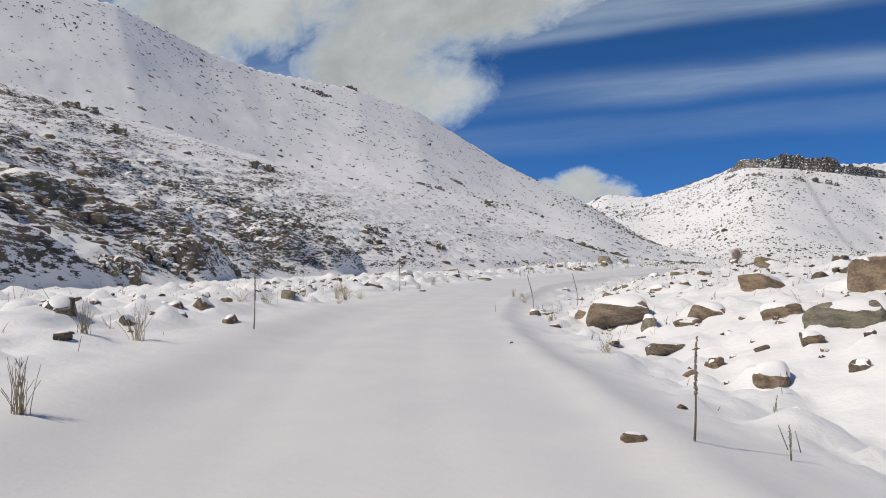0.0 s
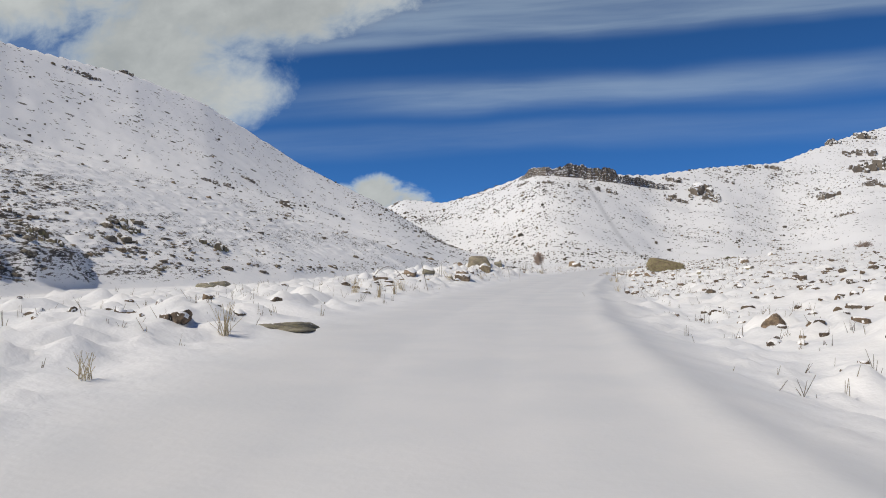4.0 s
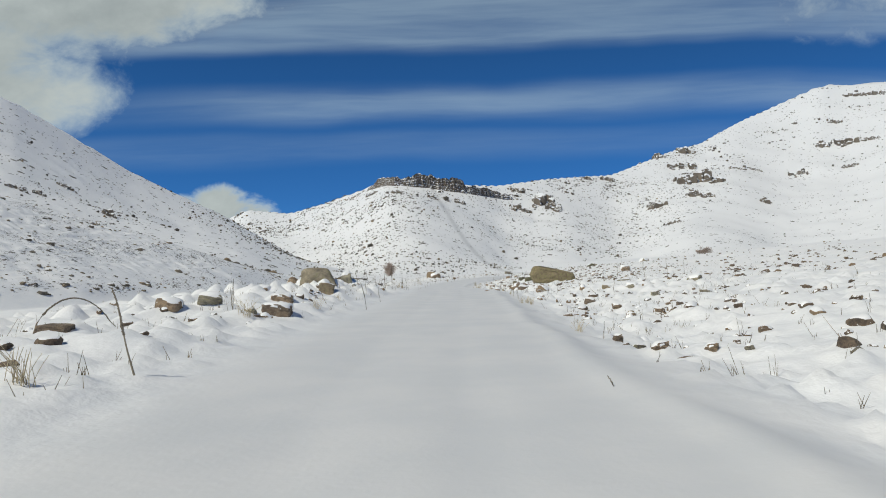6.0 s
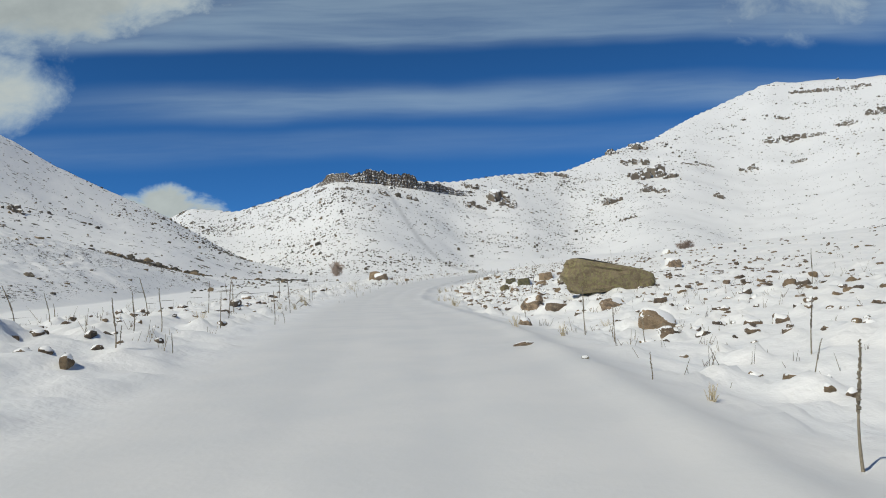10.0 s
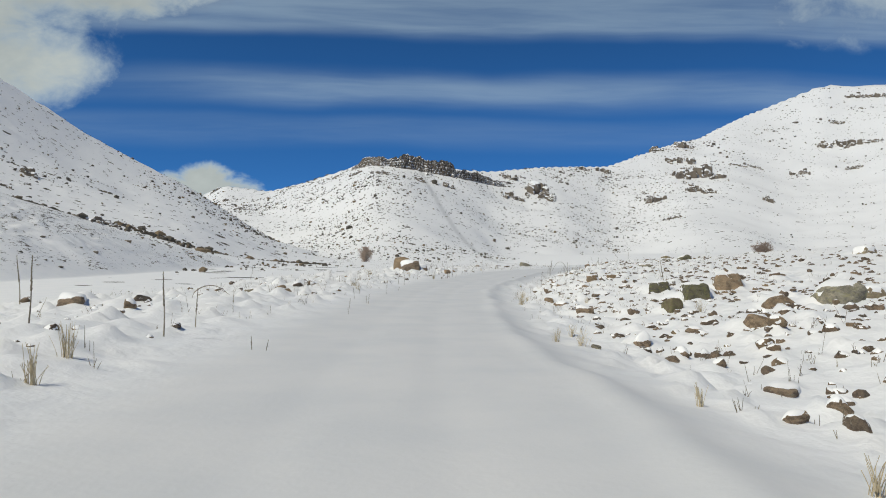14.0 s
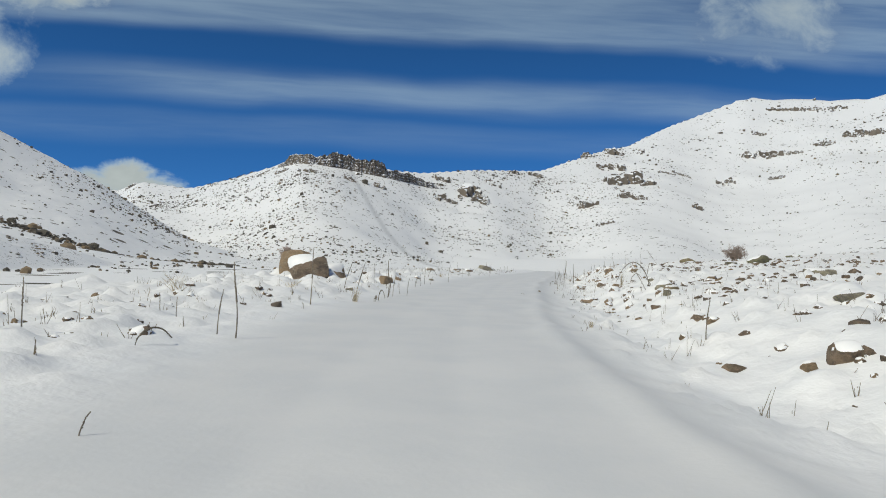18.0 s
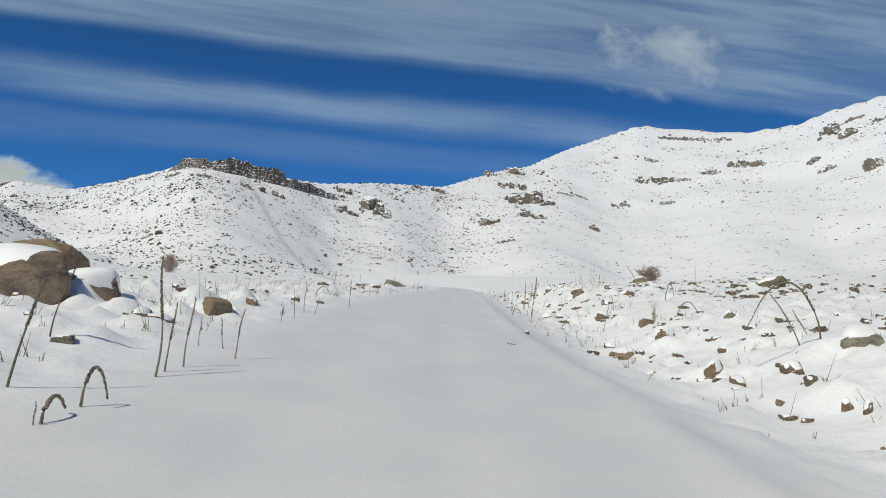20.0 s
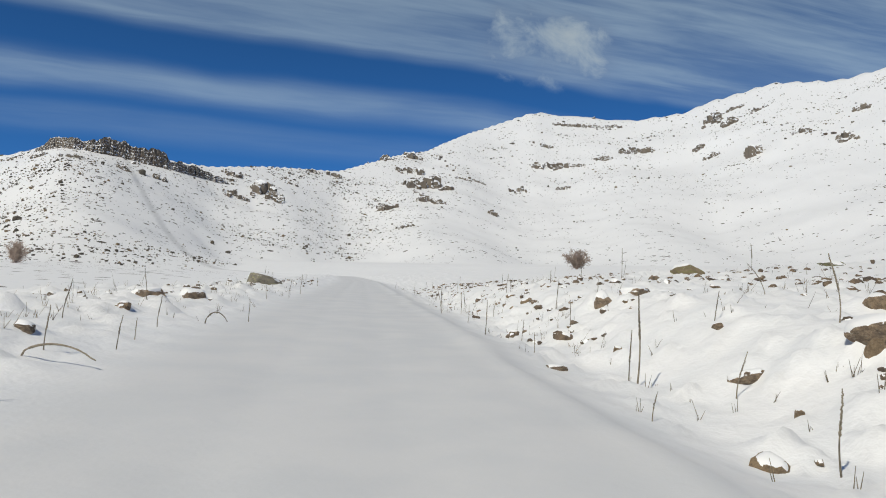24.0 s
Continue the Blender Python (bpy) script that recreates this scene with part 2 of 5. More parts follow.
SNOW_GROUND = snow_ground("snow_over_stony_ground")
SNOW = plain_material("snow", (0.83, 0.84, 0.85, 1), (0.88, 0.88, 0.88, 1), 6.0, 0.55)
ROCK_BROWN = rock_material("brown_rock", (0.13, 0.095, 0.068, 1), (0.44, 0.325, 0.215, 1), (0.30, 0.27, 0.21, 1), 0.05)
ROCK_GREY = rock_material("lichened_grey_rock", (0.16, 0.15, 0.12, 1), (0.44, 0.40, 0.30, 1), (0.31, 0.29, 0.16, 1), 0.08)
ROCK_GREEN = rock_material("mossy_rock", (0.08, 0.076, 0.052, 1), (0.19, 0.175, 0.11, 1), (0.175, 0.175, 0.07, 1), 0.10)
ROCK_OLIVE = rock_material("olive_lichened_rock", (0.085, 0.08, 0.055, 1), (0.27, 0.25, 0.17, 1), (0.30, 0.28, 0.13, 1), 0.12)
STONES = rock_material("strewn_stone", (0.07, 0.055, 0.043, 1), (0.24, 0.175, 0.12, 1), (0.15, 0.14, 0.10, 1), 0.04, True)
SCREE = rock_material("scree_rock", (0.08, 0.073, 0.064, 1), (0.27, 0.235, 0.185, 1), (0.25, 0.23, 0.125, 1), 0.06, True)
FELL_STONE = rock_material("dark_fell_stone", (0.035, 0.034, 0.03, 1), (0.15, 0.13, 0.10, 1), (0.12, 0.12, 0.07, 1), 0.04, True)
CLIFF = cliff_material("weathered_cliff_rock", (0.055, 0.05, 0.045, 1), (0.21, 0.175, 0.135, 1), (0.14, 0.10, 0.075, 1))
CRAG = cliff_material("lichened_crag_rock", (0.07, 0.065, 0.052, 1), (0.24, 0.205, 0.14, 1), (0.21, 0.20, 0.085, 1), 4.0)
STALK = plain_material("dry_stalk", (0.10, 0.085, 0.066, 1), (0.28, 0.24, 0.18, 1), 30.0, 0.9)
STRAW = plain_material("dry_grass", (0.34, 0.285, 0.19, 1), (0.58, 0.50, 0.35, 1), 5.0, 0.85)
STUBBLE = plain_material("dry_stubble", (0.13, 0.105, 0.075, 1), (0.36, 0.30, 0.20, 1), 2.0, 0.9)
TWIG = plain_material("bare_twigs", (0.27, 0.21, 0.175, 1), (0.47, 0.38, 0.32, 1), 3.0, 0.9)

# ---- the land: heights as functions of the plan ----
M32 = 0xFFFFFFFF


def lattice(ix, iy, seed):
    h = (ix.astype(np.int64) * 374761393 + iy.astype(np.int64) * 668265263 + seed * 974711) & M32
    h = ((h ^ (h >> 13)) * 1274126177) & M32
    h = ((h ^ (h >> 16)) * 2246822519) & M32
    return ((h ^ (h >> 15)) & 0xFFFF) / 65535.0


def vnoise(x, y, seed):
    ix, iy = np.floor(x), np.floor(y)
    fx, fy = x - ix, y - iy
    fx, fy = fx * fx * fx * (fx * (fx * 6 - 15) + 10), fy * fy * fy * (fy * (fy * 6 - 15) + 10)
    a, b = lattice(ix, iy, seed), lattice(ix + 1, iy, seed)
    c, d = lattice(ix, iy + 1, seed), lattice(ix + 1, iy + 1, seed)
    return (a + (b - a) * fx) * (1 - fy) + (c + (d - c) * fx) * fy


def fbm(x, y, octaves, seed):
    """Noise about 0, within about 1."""
    s, a, tot = 0, 1.0, 0
    for k in range(octaves):
        s = s + a * (vnoise(x, y, seed + 7 * k) * 2 - 1)
        tot += a
        a, x, y = a * 0.5, x * 2.03 + 3.1, y * 2.03 - 1.7
    return s / tot


def step(a, b, v):
    u = np.clip((v - a) / (b - a), 0, 1)
    return u * u * (3 - 2 * u)


def clods(x, y, cell, seed, share):
    """Round lumps of snow over buried stones, one to a cell."""
    ix, iy = np.floor(x / cell), np.floor(y / cell)
    out = np.zeros_like(x)
    for i in (-1, 0, 1):
        for j in (-1, 0, 1):
            cx, cy = ix + i, iy + j
            px = (cx + 0.15 + 0.7 * lattice(cx, cy, seed)) * cell
            py = (cy + 0.15 + 0.7 * lattice(cx, cy, seed + 1)) * cell
            k = lattice(cx, cy, seed + 2)
            rad = cell * (0.22 + 0.34 * lattice(cx, cy, seed + 3))
            q = np.clip(1 - ((x - px) ** 2 + (y - py) ** 2) / rad ** 2, 0, 1)
            out = np.maximum(out, (k < share) * rad * (0.32 + 0.5 * k / max(share, 0.01)) * q ** 1.15)
    return out


# the track's line: y, x
TRACK_Y = np.array([-60, -30, 0, 13, 22.4, 32.9, 43.2, 53.3, 68, 82.5, 101, 118, 135, 154, 173, 187, 199, 210, 217, 260, 330, 480])
TRACK_X = np.array([27, 13.2, 0, -5.8, -9.1, -11.4, -12.6, -12.6, -11.3, -9.4, -6.5, -4.3, -3.3, -1.1, 2.1, 5.6, 10.0, 14.0, 16.9, 34.8, 64, 120])
# height of the track along it
RISE_Y = np.array([-60, 0, 13, 28, 43, 60, 80, 101, 118, 135, 154, 178, 199, 217, 240, 300, 480])
RISE_Z = np.array([0.3, 0.17, -0.02, -0.22, -0.12, 0.02, 0.0, 0.12, 0.06, -0.2, -0.46, -0.45, -0.15, 0.15, 0.25, 0.3, 0.4])
FINE = np.arange(-80, 520, 1.0)
KERN = np.hanning(17) / np.hanning(17).sum()
LINE_X = np.convolve(np.pad(np.interp(FINE, TRACK_Y, TRACK_X), 8, mode="edge"), KERN, "valid")
LINE_Z = np.convolve(np.pad(np.interp(FINE, RISE_Y, RISE_Z), 8, mode="edge"), KERN, "valid")


def track_x(y):
    return np.interp(y, FINE, LINE_X)


def side(x, y):
    """Metres to the right of the track's line, square to it."""
    slope = (track_x(y + 1) - track_x(y - 1)) / 2
    return (x - track_x(y)) / np.sqrt(1 + slope * slope)


HUB = (-5.0, 60.0)
# left hillside: azimuth, elevation of its crest, its distance, the distance of its foot
LEFT_HILL = np.array([
    (-180, 5, 600, 300), (-120, 12, 450, 150), (-80, 20, 480, 130), (-60, 19, 560, 170), (-48, 18.4, 640, 200), (-41, 15.8, 700, 215),
    (-37, 14.7, 760, 225), (-29, 13.6, 850, 235), (-24, 12.0, 900, 240), (-20.5, 10.0, 940, 245), (-16.8, 7.8, 950, 245), (-12.8, 5.85, 960, 255),
    (-9.7, 4.35, 950, 270), (-5.8, 1.9, 900, 290), (-4, 0.9, 850, 330), (-1, 0.0, 800, 380), (2, -0.6, 800, 500), (180, -0.6, 800, 500)])
# the mountains that close the valley
MOUNTAIN_WEST = [
    (-180, 2, 1500, 700), (-30, 4.0, 1900, 1000), (-12, 4.2, 1800, 1000), (-9.6, 4.45, 1700, 950), (-8.5, 5.0, 1650, 900), (-5.3, 4.7, 1550, 850),
    (-2.2, 5.6, 1430, 780), (0.8, 6.7, 1330, 740), (2, 7.25, 1300, 720), (5.5, 6.9, 1350, 740), (10.7, 6.6, 1480, 780), (14, 7.0, 1600, 820)]
MOUNTAIN_EAST = [
    (19.4, 7.1, 1850, 860), (23, 8.4, 2000, 850), (25.8, 9.0, 2150, 830), (28.4, 10.3, 2600, 780), (33.8, 12.2, 2900, 720), (37.5, 11.9, 2900, 680),
    (41, 11.7, 2850, 650), (44.5, 12.2, 2750, 620), (46, 12.9, 2700, 600), (50, 14.0, 2600, 560), (54, 13.9, 2500, 540), (58, 14.7, 2400, 520),
    (63, 15.4, 2300, 500), (90, 17, 1800, 420), (130, 12, 1600, 500), (180, 2, 1500, 700)]
MOUNTAIN = np.array(MOUNTAIN_WEST + MOUNTAIN_EAST)


# azimuth, half width and height of the ribs (gullies below zero) on the far mountain
RIBS = [(3, 5.5, 22), (12.5, 3.0, -7), (19.4, 3.4, -17), (26, 2.8, 12), (32.5, 4.0, -14), (40.5, 3.4, 20), (48, 3.5, -12), (57, 4.0, 14)]
ROUND = np.arange(-180, 180.1, 0.25)


def eased(table, col, width):
    """A column of a table over all azimuths, its corners rounded over some degrees."""
    k = np.hanning(int(width / 0.25) * 2 + 3)
    v = np.interp(ROUND, table[:, 0], table[:, col])
    return np.convolve(np.pad(v, len(k) // 2, mode="edge"), k / k.sum(), "valid")


RIDGES = {n: [eased(t, 1, 0.6), eased(t, 2, 9), eased(t, 3, 9)] for n, t in (("left", LEFT_HILL), ("far", MOUNTAIN))}


def fell(name, az, r, sharp):
    e, crest, foot = [np.interp(az, ROUND, v) for v in RIDGES[name]]
    foot = foot * 0.8
    top = 1.5 + crest * np.tan(np.radians(e))
    u = (r - foot) / (crest - foot)
    up = np.clip(u, 0, 1) ** sharp
    return np.where(u <= 1, top * up - 3 * (u < 0) * np.clip(-u, 0, 1), top - (r - crest) * 0.35), u


def lumps(x, y, d, off):
    """Mounds of snow over stones beside the track, and the faint wheel marks on it."""
    lump = fbm(x / 0.9, y / 0.9, 3, 23)
    heap = np.exp(-((y - 96) / 18) ** 2) * (d < 0) + 0.7 * np.exp(-((y - 40) / 14) ** 2) * (d < 0) + 0.8 * np.exp(-((y - 205) / 10) ** 2) * (d < 0)
    verge = step(4, 6, -d) * (1 - step(13, 20, -d))
    bank = step(3.6, 5.5, -d) * (1 - step(12, 18, -d)) * (1 - step(60, 85, y))
    z = bank * (0.4 * clods(x, y, 1.9, 101, 0.5) + 0.3 * clods(x, y, 1.1, 105, 0.6)) + verge * clods(x, y, 0.85, 99, 0.6) * 0.6
    z = z + clods(x, y, 1.1, 91, 0.3) * 0.5 + heap * clods(x, y, 1.15, 97, 0.6) * 1.1 + clods(x, y, 0.62, 95, 0.5) * 0.8
    z = off * (z + 0.10 * lump + 0.08 * np.clip(fbm(x / 1.6, y / 1.6, 2, 31), 0, 1))
    rut = np.exp(-((d + 1.35) / 0.32) ** 2) + np.exp(-((d - 0.35) / 0.32) ** 2)
    return z + (1 - off) * (0.02 * fbm(x / 1.3, y / 2.5, 3, 41) + 0.025 * fbm(x / 3.5, y / 6, 2, 43) - 0.02 * rut)


def height(x, y, fine=True):
    """Height of the snow's surface; and how rocky (scree) and how stony (far) the ground is there."""
    x, y = np.asarray(x, float), np.asarray(y, float)
    d = side(x, y)
    z0 = np.interp(y, FINE, LINE_Z)
    # valley floor right of the track: shallow ditch, then a field that climbs
    climb = 0.115 - 0.03 * step(70, 110, y)
    right = -0.42 * step(1.9, 5.6, d + 0.9 * fbm(x / 4, y / 4, 3, 15)) * (1 - 0.75 * step(6, 11, d)) + climb * np.clip(d - 5.5, 0, 70) + 0.035 * np.clip(d - 75.5, 0, 500)
    right = right + step(4.6, 8.2, d) * (0.45 * (1 - step(40, 62, y)) + 0.7 * step(158, 178, y) + 0.45 * step(208, 235, y)) * (1 - step(245, 285, y))
    right = right + 0.09 * np.exp(-((d - 2.5 + 0.3 * fbm(x / 4, y / 4, 2, 17)) / 0.35) ** 2)
    left = (0.30 + 0.4 * np.exp(-((y - 98) / 15) ** 2)) * step(3.4, 7.0, -d) - 0.035 * np.clip(-d - 7, 0, 45) - 0.13 * step(60, 95, y) * np.clip(-d - 13, 0, 30)
    left = left + 0.2 * step(2.0, 3.6, -d) * (1 - step(18, 30, y))
    z = z0 + np.where(d > 0, right, left)
    z = z + 0.004 * np.clip(y - 260, 0, 600) * step(-10, 60, d)
    z = z - 4.3 * np.exp(-((x - 10) ** 2 + (y - 590) ** 2) / 80 ** 2)
    wob = d + 0.45 * fbm(x / 3.1, y / 3.1, 3, 13)
    off = step(2.5, 4.6, np.where(d > 0, wob, -wob * 0.82))
    z = z + off * (0.15 * fbm(x / 5.2, y / 5.2, 3, 11) + 0.35 * fbm(x / 21, y / 21, 2, 19) * step(8, 20, abs(d)))
    near = (d > -38) & (d < 60)
    if fine and near.any():
        z = z.copy()
        z[near] = z[near] + lumps(x[near], y[near], d[near], off[near])
    # rocky spur left of the track
    foot = np.interp(y, [-200, 20, 30, 37, 64, 83, 100, 130, 180, 250, 350, 480], [-22, -25, -27.5, -30, -43.5, -53, -61, -61, -47, -36, -31, -24])
    cap = np.interp(y, [-200, 100, 150, 190, 250, 313, 345, 380, 520], [88, 86, 70, 45, 33, 18, 7, -4, -8])
    run = foot - x + 3 * fbm(x / 30, y / 30, 3, 51)
    rise = (0.43 - 0.1 * step(250, 340, y)) * np.clip(run, 0, None) + 0.4 * np.clip(run, -3, 0)
    spur = cap * np.tanh(rise / np.maximum(cap, 1.0)) * 1.08 - 1.6
    crag = step(0.15, 0.5, fbm(x / 25, y / 18, 3, 65) + 0.25 * (1 - step(30, 90, y)) + 0.1)
    broken = 1 - 0.85 * step(110, 180, y)
    crag = crag * broken
    spur = spur + 2.6 * crag * step(0.5, 3.5, run) * (1 - step(5, 30, run))
    bed = spur / 2.6 + 0.9 * fbm(x / 13, y / 13, 3, 67)
    tread = bed - np.floor(bed)
    spur = spur + step(1, 6, run) * 1.1 * (step(0.0, 0.3, tread) - tread) * (0.35 * broken + 0.65 * crag)
    bed2 = spur / 0.8 + 1.2 * fbm(x / 5, y / 9, 3, 68)
    tread2 = bed2 - np.floor(bed2)
    spur = spur + step(1, 6, run) * 0.6 * (step(0.0, 0.35, tread2) - tread2) * (0.6 * broken + 0.4 * crag)
    spur = spur + step(2, 14, run) * (1.6 * broken * fbm(x / 16, y / 16, 4, 57) + 0.9 * broken * np.abs(fbm(x / 3.6, y / 6.5, 3, 61)) + 0.5 * np.abs(fbm(x / 1.7, y / 3.0, 2, 63)))
    spur = np.where(cap > 0.5, spur, -50)
    scree = step(0, 3, run) * step(-0.5, 1.5, spur - z) * step(0.5, 8, cap) * (1 - 0.5 * step(110, 190, y))
    scree = scree * np.clip(0.72 + 0.45 * (1 - step(0.2, 0.5, tread)) + 0.25 * crag - 0.2 * step(50, 120, run), 0, 1.3)
    z1 = np.maximum(z, spur)
    # far land
    r = np.hypot(x - HUB[0], y - HUB[1])
    az = np.degrees(np.arctan2(x - HUB[0], y - HUB[1]))
    za, ua = fell("left", az, r, 1.45)
    zm, um = fell("far", az, r, 1.55 + 0.25 * step(26, 36, az))
    amp = step(0.03, 0.35, um) * (1 - 0.8 * step(0.75, 1.0, um))
    zm = zm + amp * (24 * fbm(x / 420, y / 420, 3, 71) + 5 * fbm(x / 70, y / 70, 4, 73) + 5 * fbm(az / 4.5, r / 1500, 2, 72))
    # the ribs and gullies of the cirque
    flank = step(0.02, 0.3, um) * (1 - step(0.65, 1.0, um))
    for mid, wide, tall in RIBS:
        zm = zm + flank * tall * np.exp(-((az - mid - 1.2 * fbm(r / 260, az / 40, 2, 74)) / wide) ** 2)
    zm = zm + step(0.2, 0.6, um) * 0.9 * fbm(x / 14, y / 14, 3, 75)
    ampa = step(0.03, 0.35, ua) * (1 - 0.7 * step(0.7, 1.0, ua))
    za = za + ampa * (9 * fbm(x / 240, y / 240, 3, 77) + 2.5 * fbm(x / 45, y / 45, 4, 79)) + step(0.1, 0.5, ua) * 0.5 * fbm(x / 9, y / 9, 3, 81)
    za = za - 3.0 * (1 - step(0.0, 0.15, ua))
    zf = np.maximum(za, zm)
    z2 = np.maximum(z1, zf)
    far = step(0, 2, zf - z1)
    stony = far * (1 - 0.72 * step(22, 32, az)) * (1 - 0.35 * (za > zm)) * np.clip(0.5 + 0.6 * fbm(x / 120, y / 120, 3, 83) + 0.2 * step(0.0, 0.25, 0.3 - np.minimum(abs(um), abs(ua)))
                          + 0.7 * np.exp(-((ua - 0.07) / 0.05) ** 2) * (az < -3), 0, 1.2)
    return z2, scree * (1 - far), stony


def ground_z(x, y):
    return float(height(np.array([x]), np.array([y]))[0][0])



# ---- where the rocks, stalks and tufts stand ----
ROCKS_a = [
    (-3.84, 14.03, 0.08, 0.05, "b"), (-12.39, 16.47, 0.46, 0.27, "b"), (-1.84, 20.38, 0.39, 0.47, "g"), (-4.55, 21.5, 0.37, 0.11, "b"),
    (-14.08, 22.28, 0.49, 0.43, "g"), (-5.92, 24.62, 0.33, 0.26, "b"), (-5.55, 24.81, 0.47, 0.19, "b"), (-6.01, 26.13, 0.29, 0.15, "g"),
    (-16.79, 27.44, 0.5, 0.27, "g"), (-17.23, 29.42, 0.27, 0.24, "g"), (-2.43, 31.67, 0.64, 0.29, "b"), (-4.84, 34.06, 0.51, 0.34, "b"),
    (-0.74, 35.38, 0.73, 0.22, "b"), (-4.34, 36.66, 0.39, 0.24, "b"), (-14.96, 36.77, 0.3, 0.15, "g"), (-6.66, 37.82, 0.21, 0.23, "b"),
    (-7.38, 38.2, 0.19, 0.1, "b"), (-19.12, 39.59, 0.4, 0.22, "g"), (1.89, 40.39, 0.84, 0.46, "g"), (-21.61, 41.21, 0.69, 0.19, "g"),
    (-6.05, 41.49, 0.24, 0.12, "g"), (-2.3, 41.84, 0.66, 0.26, "g"), (-18.15, 41.95, 0.47, 0.23, "g"), (-8.54, 43.37, 0.51, 0.32, "g"),
]
ROCKS_b = [
    (-5.44, 45.12, 0.43, 0.15, "g"), (-2.51, 45.22, 0.57, 0.27, "b"), (-19.88, 46.17, 1.12, 0.67, "g"), (-16.52, 52.49, 1.15, 0.17, "g"),
    (-4.43, 52.58, 0.88, 0.6, "b"), (-0.97, 54.5, 1.3, 0.56, "b"), (-5.74, 56.7, 0.63, 0.46, "b"), (-2.37, 57.47, 0.84, 0.46, "b"),
    (-17.13, 63.82, 0.46, 0.19, "g"), (2.81, 64.08, 1.1, 0.5, "g"), (-3.85, 70.04, 0.29, 0.17, "g"), (-18.84, 70.94, 0.52, 0.18, "g"),
    (-6.27, 71.48, 0.42, 0.08, "b"), (-6.39, 72.36, 0.44, 0.18, "b"), (-4.49, 72.42, 0.23, 0.14, "g"), (-4.83, 73.38, 0.36, 0.22, "b"),
    (-6.35, 73.65, 0.3, 0.22, "g"), (-18.26, 73.71, 0.66, 0.22, "b"), (-0.9, 75.68, 0.49, 0.2, "b"), (-27.88, 76.92, 1.94, 0.62, "g"),
    (-16.23, 77.63, 0.71, 0.23, "b"), (-17.73, 80.42, 0.8, 0.48, "b"), (-4.47, 85.5, 0.42, 0.12, "b"), (-2.72, 88.78, 0.17, 0.15, "b"),
]
ROCKS_c = [
    (-2.26, 90.06, 0.18, 0.1, "b"), (-14.52, 90.44, 0.62, 0.16, "b"), (1.28, 91.06, 0.46, 0.29, "g"), (-1.6, 95.38, 0.28, 0.2, "b"),
    (-15.67, 96.99, 0.55, 0.41, "g"), (-1.01, 99.68, 0.15, 0.29, "b"), (-12.38, 99.9, 0.43, 0.12, "g"), (-1.86, 100.39, 0.43, 0.34, "b"),
    (-12.62, 102.8, 0.53, 0.3, "g"), (0.57, 104.39, 0.39, 0.22, "b"), (4.39, 104.5, 0.56, 0.27, "g"), (3.82, 105.14, 0.68, 0.3, "g"),
    (-12.42, 107.17, 0.56, 0.2, "b"), (-3.01, 107.72, 0.16, 0.04, "g"), (3.07, 107.97, 0.55, 0.55, "b"), (6.98, 110.36, 0.88, 0.23, "g"),
    (0.04, 110.42, 0.23, 0.06, "b"), (2.48, 135.05, 0.26, 0.2, "b"), (2.34, 136.87, 0.29, 0.21, "b"), (2.43, 147.82, 0.25, 0.13, "g"),
    (4.6, 152.05, 0.41, 0.19, "b"), (19.77, 154.06, 0.92, 0.63, "b"), (24.97, 158.64, 1.36, 1.06, "b"), (21.05, 160.1, 0.86, 0.48, "b"),
]
ROCKS_d = [
    (-5.27, 163.59, 0.21, 0.13, "g"), (-7.67, 164.58, 0.61, 0.2, "g"), (6.91, 165.63, 0.74, 0.34, "b"), (8.21, 168.5, 0.22, 0.12, "g"),
    (-6.72, 168.85, 0.57, 0.26, "b"), (-19.92, 168.91, 1.43, 0.64, "b"), (10.08, 169.72, 0.43, 0.14, "g"), (-3.0, 180.35, 0.22, 0.25, "g"),
    (38.81, 186.25, 1.68, 0.9, "g"), (12.87, 190.11, 0.3, 0.15, "b"), (13.85, 192.08, 0.15, 0.11, "b"), (15.99, 193.93, 0.33, 0.33, "g"),
    (14.7, 194.26, 0.17, 0.22, "b"), (14.76, 194.62, 0.2, 0.21, "b"), (14.25, 194.83, 0.22, 0.09, "g"), (23.53, 194.86, 1.07, 0.49, "g"),
    (16.3, 194.97, 0.35, 0.16, "b"), (14.17, 195.11, 0.24, 0.1, "b"), (17.01, 195.33, 0.48, 0.24, "g"), (17.46, 196.72, 0.9, 0.45, "g"),
    (4.38, 198.5, 0.35, 0.14, "g"), (15.86, 198.64, 0.49, 0.44, "b"), (12.89, 201.55, 0.17, 0.03, "g"), (6.85, 205.15, 0.66, 0.53, "b"),
]
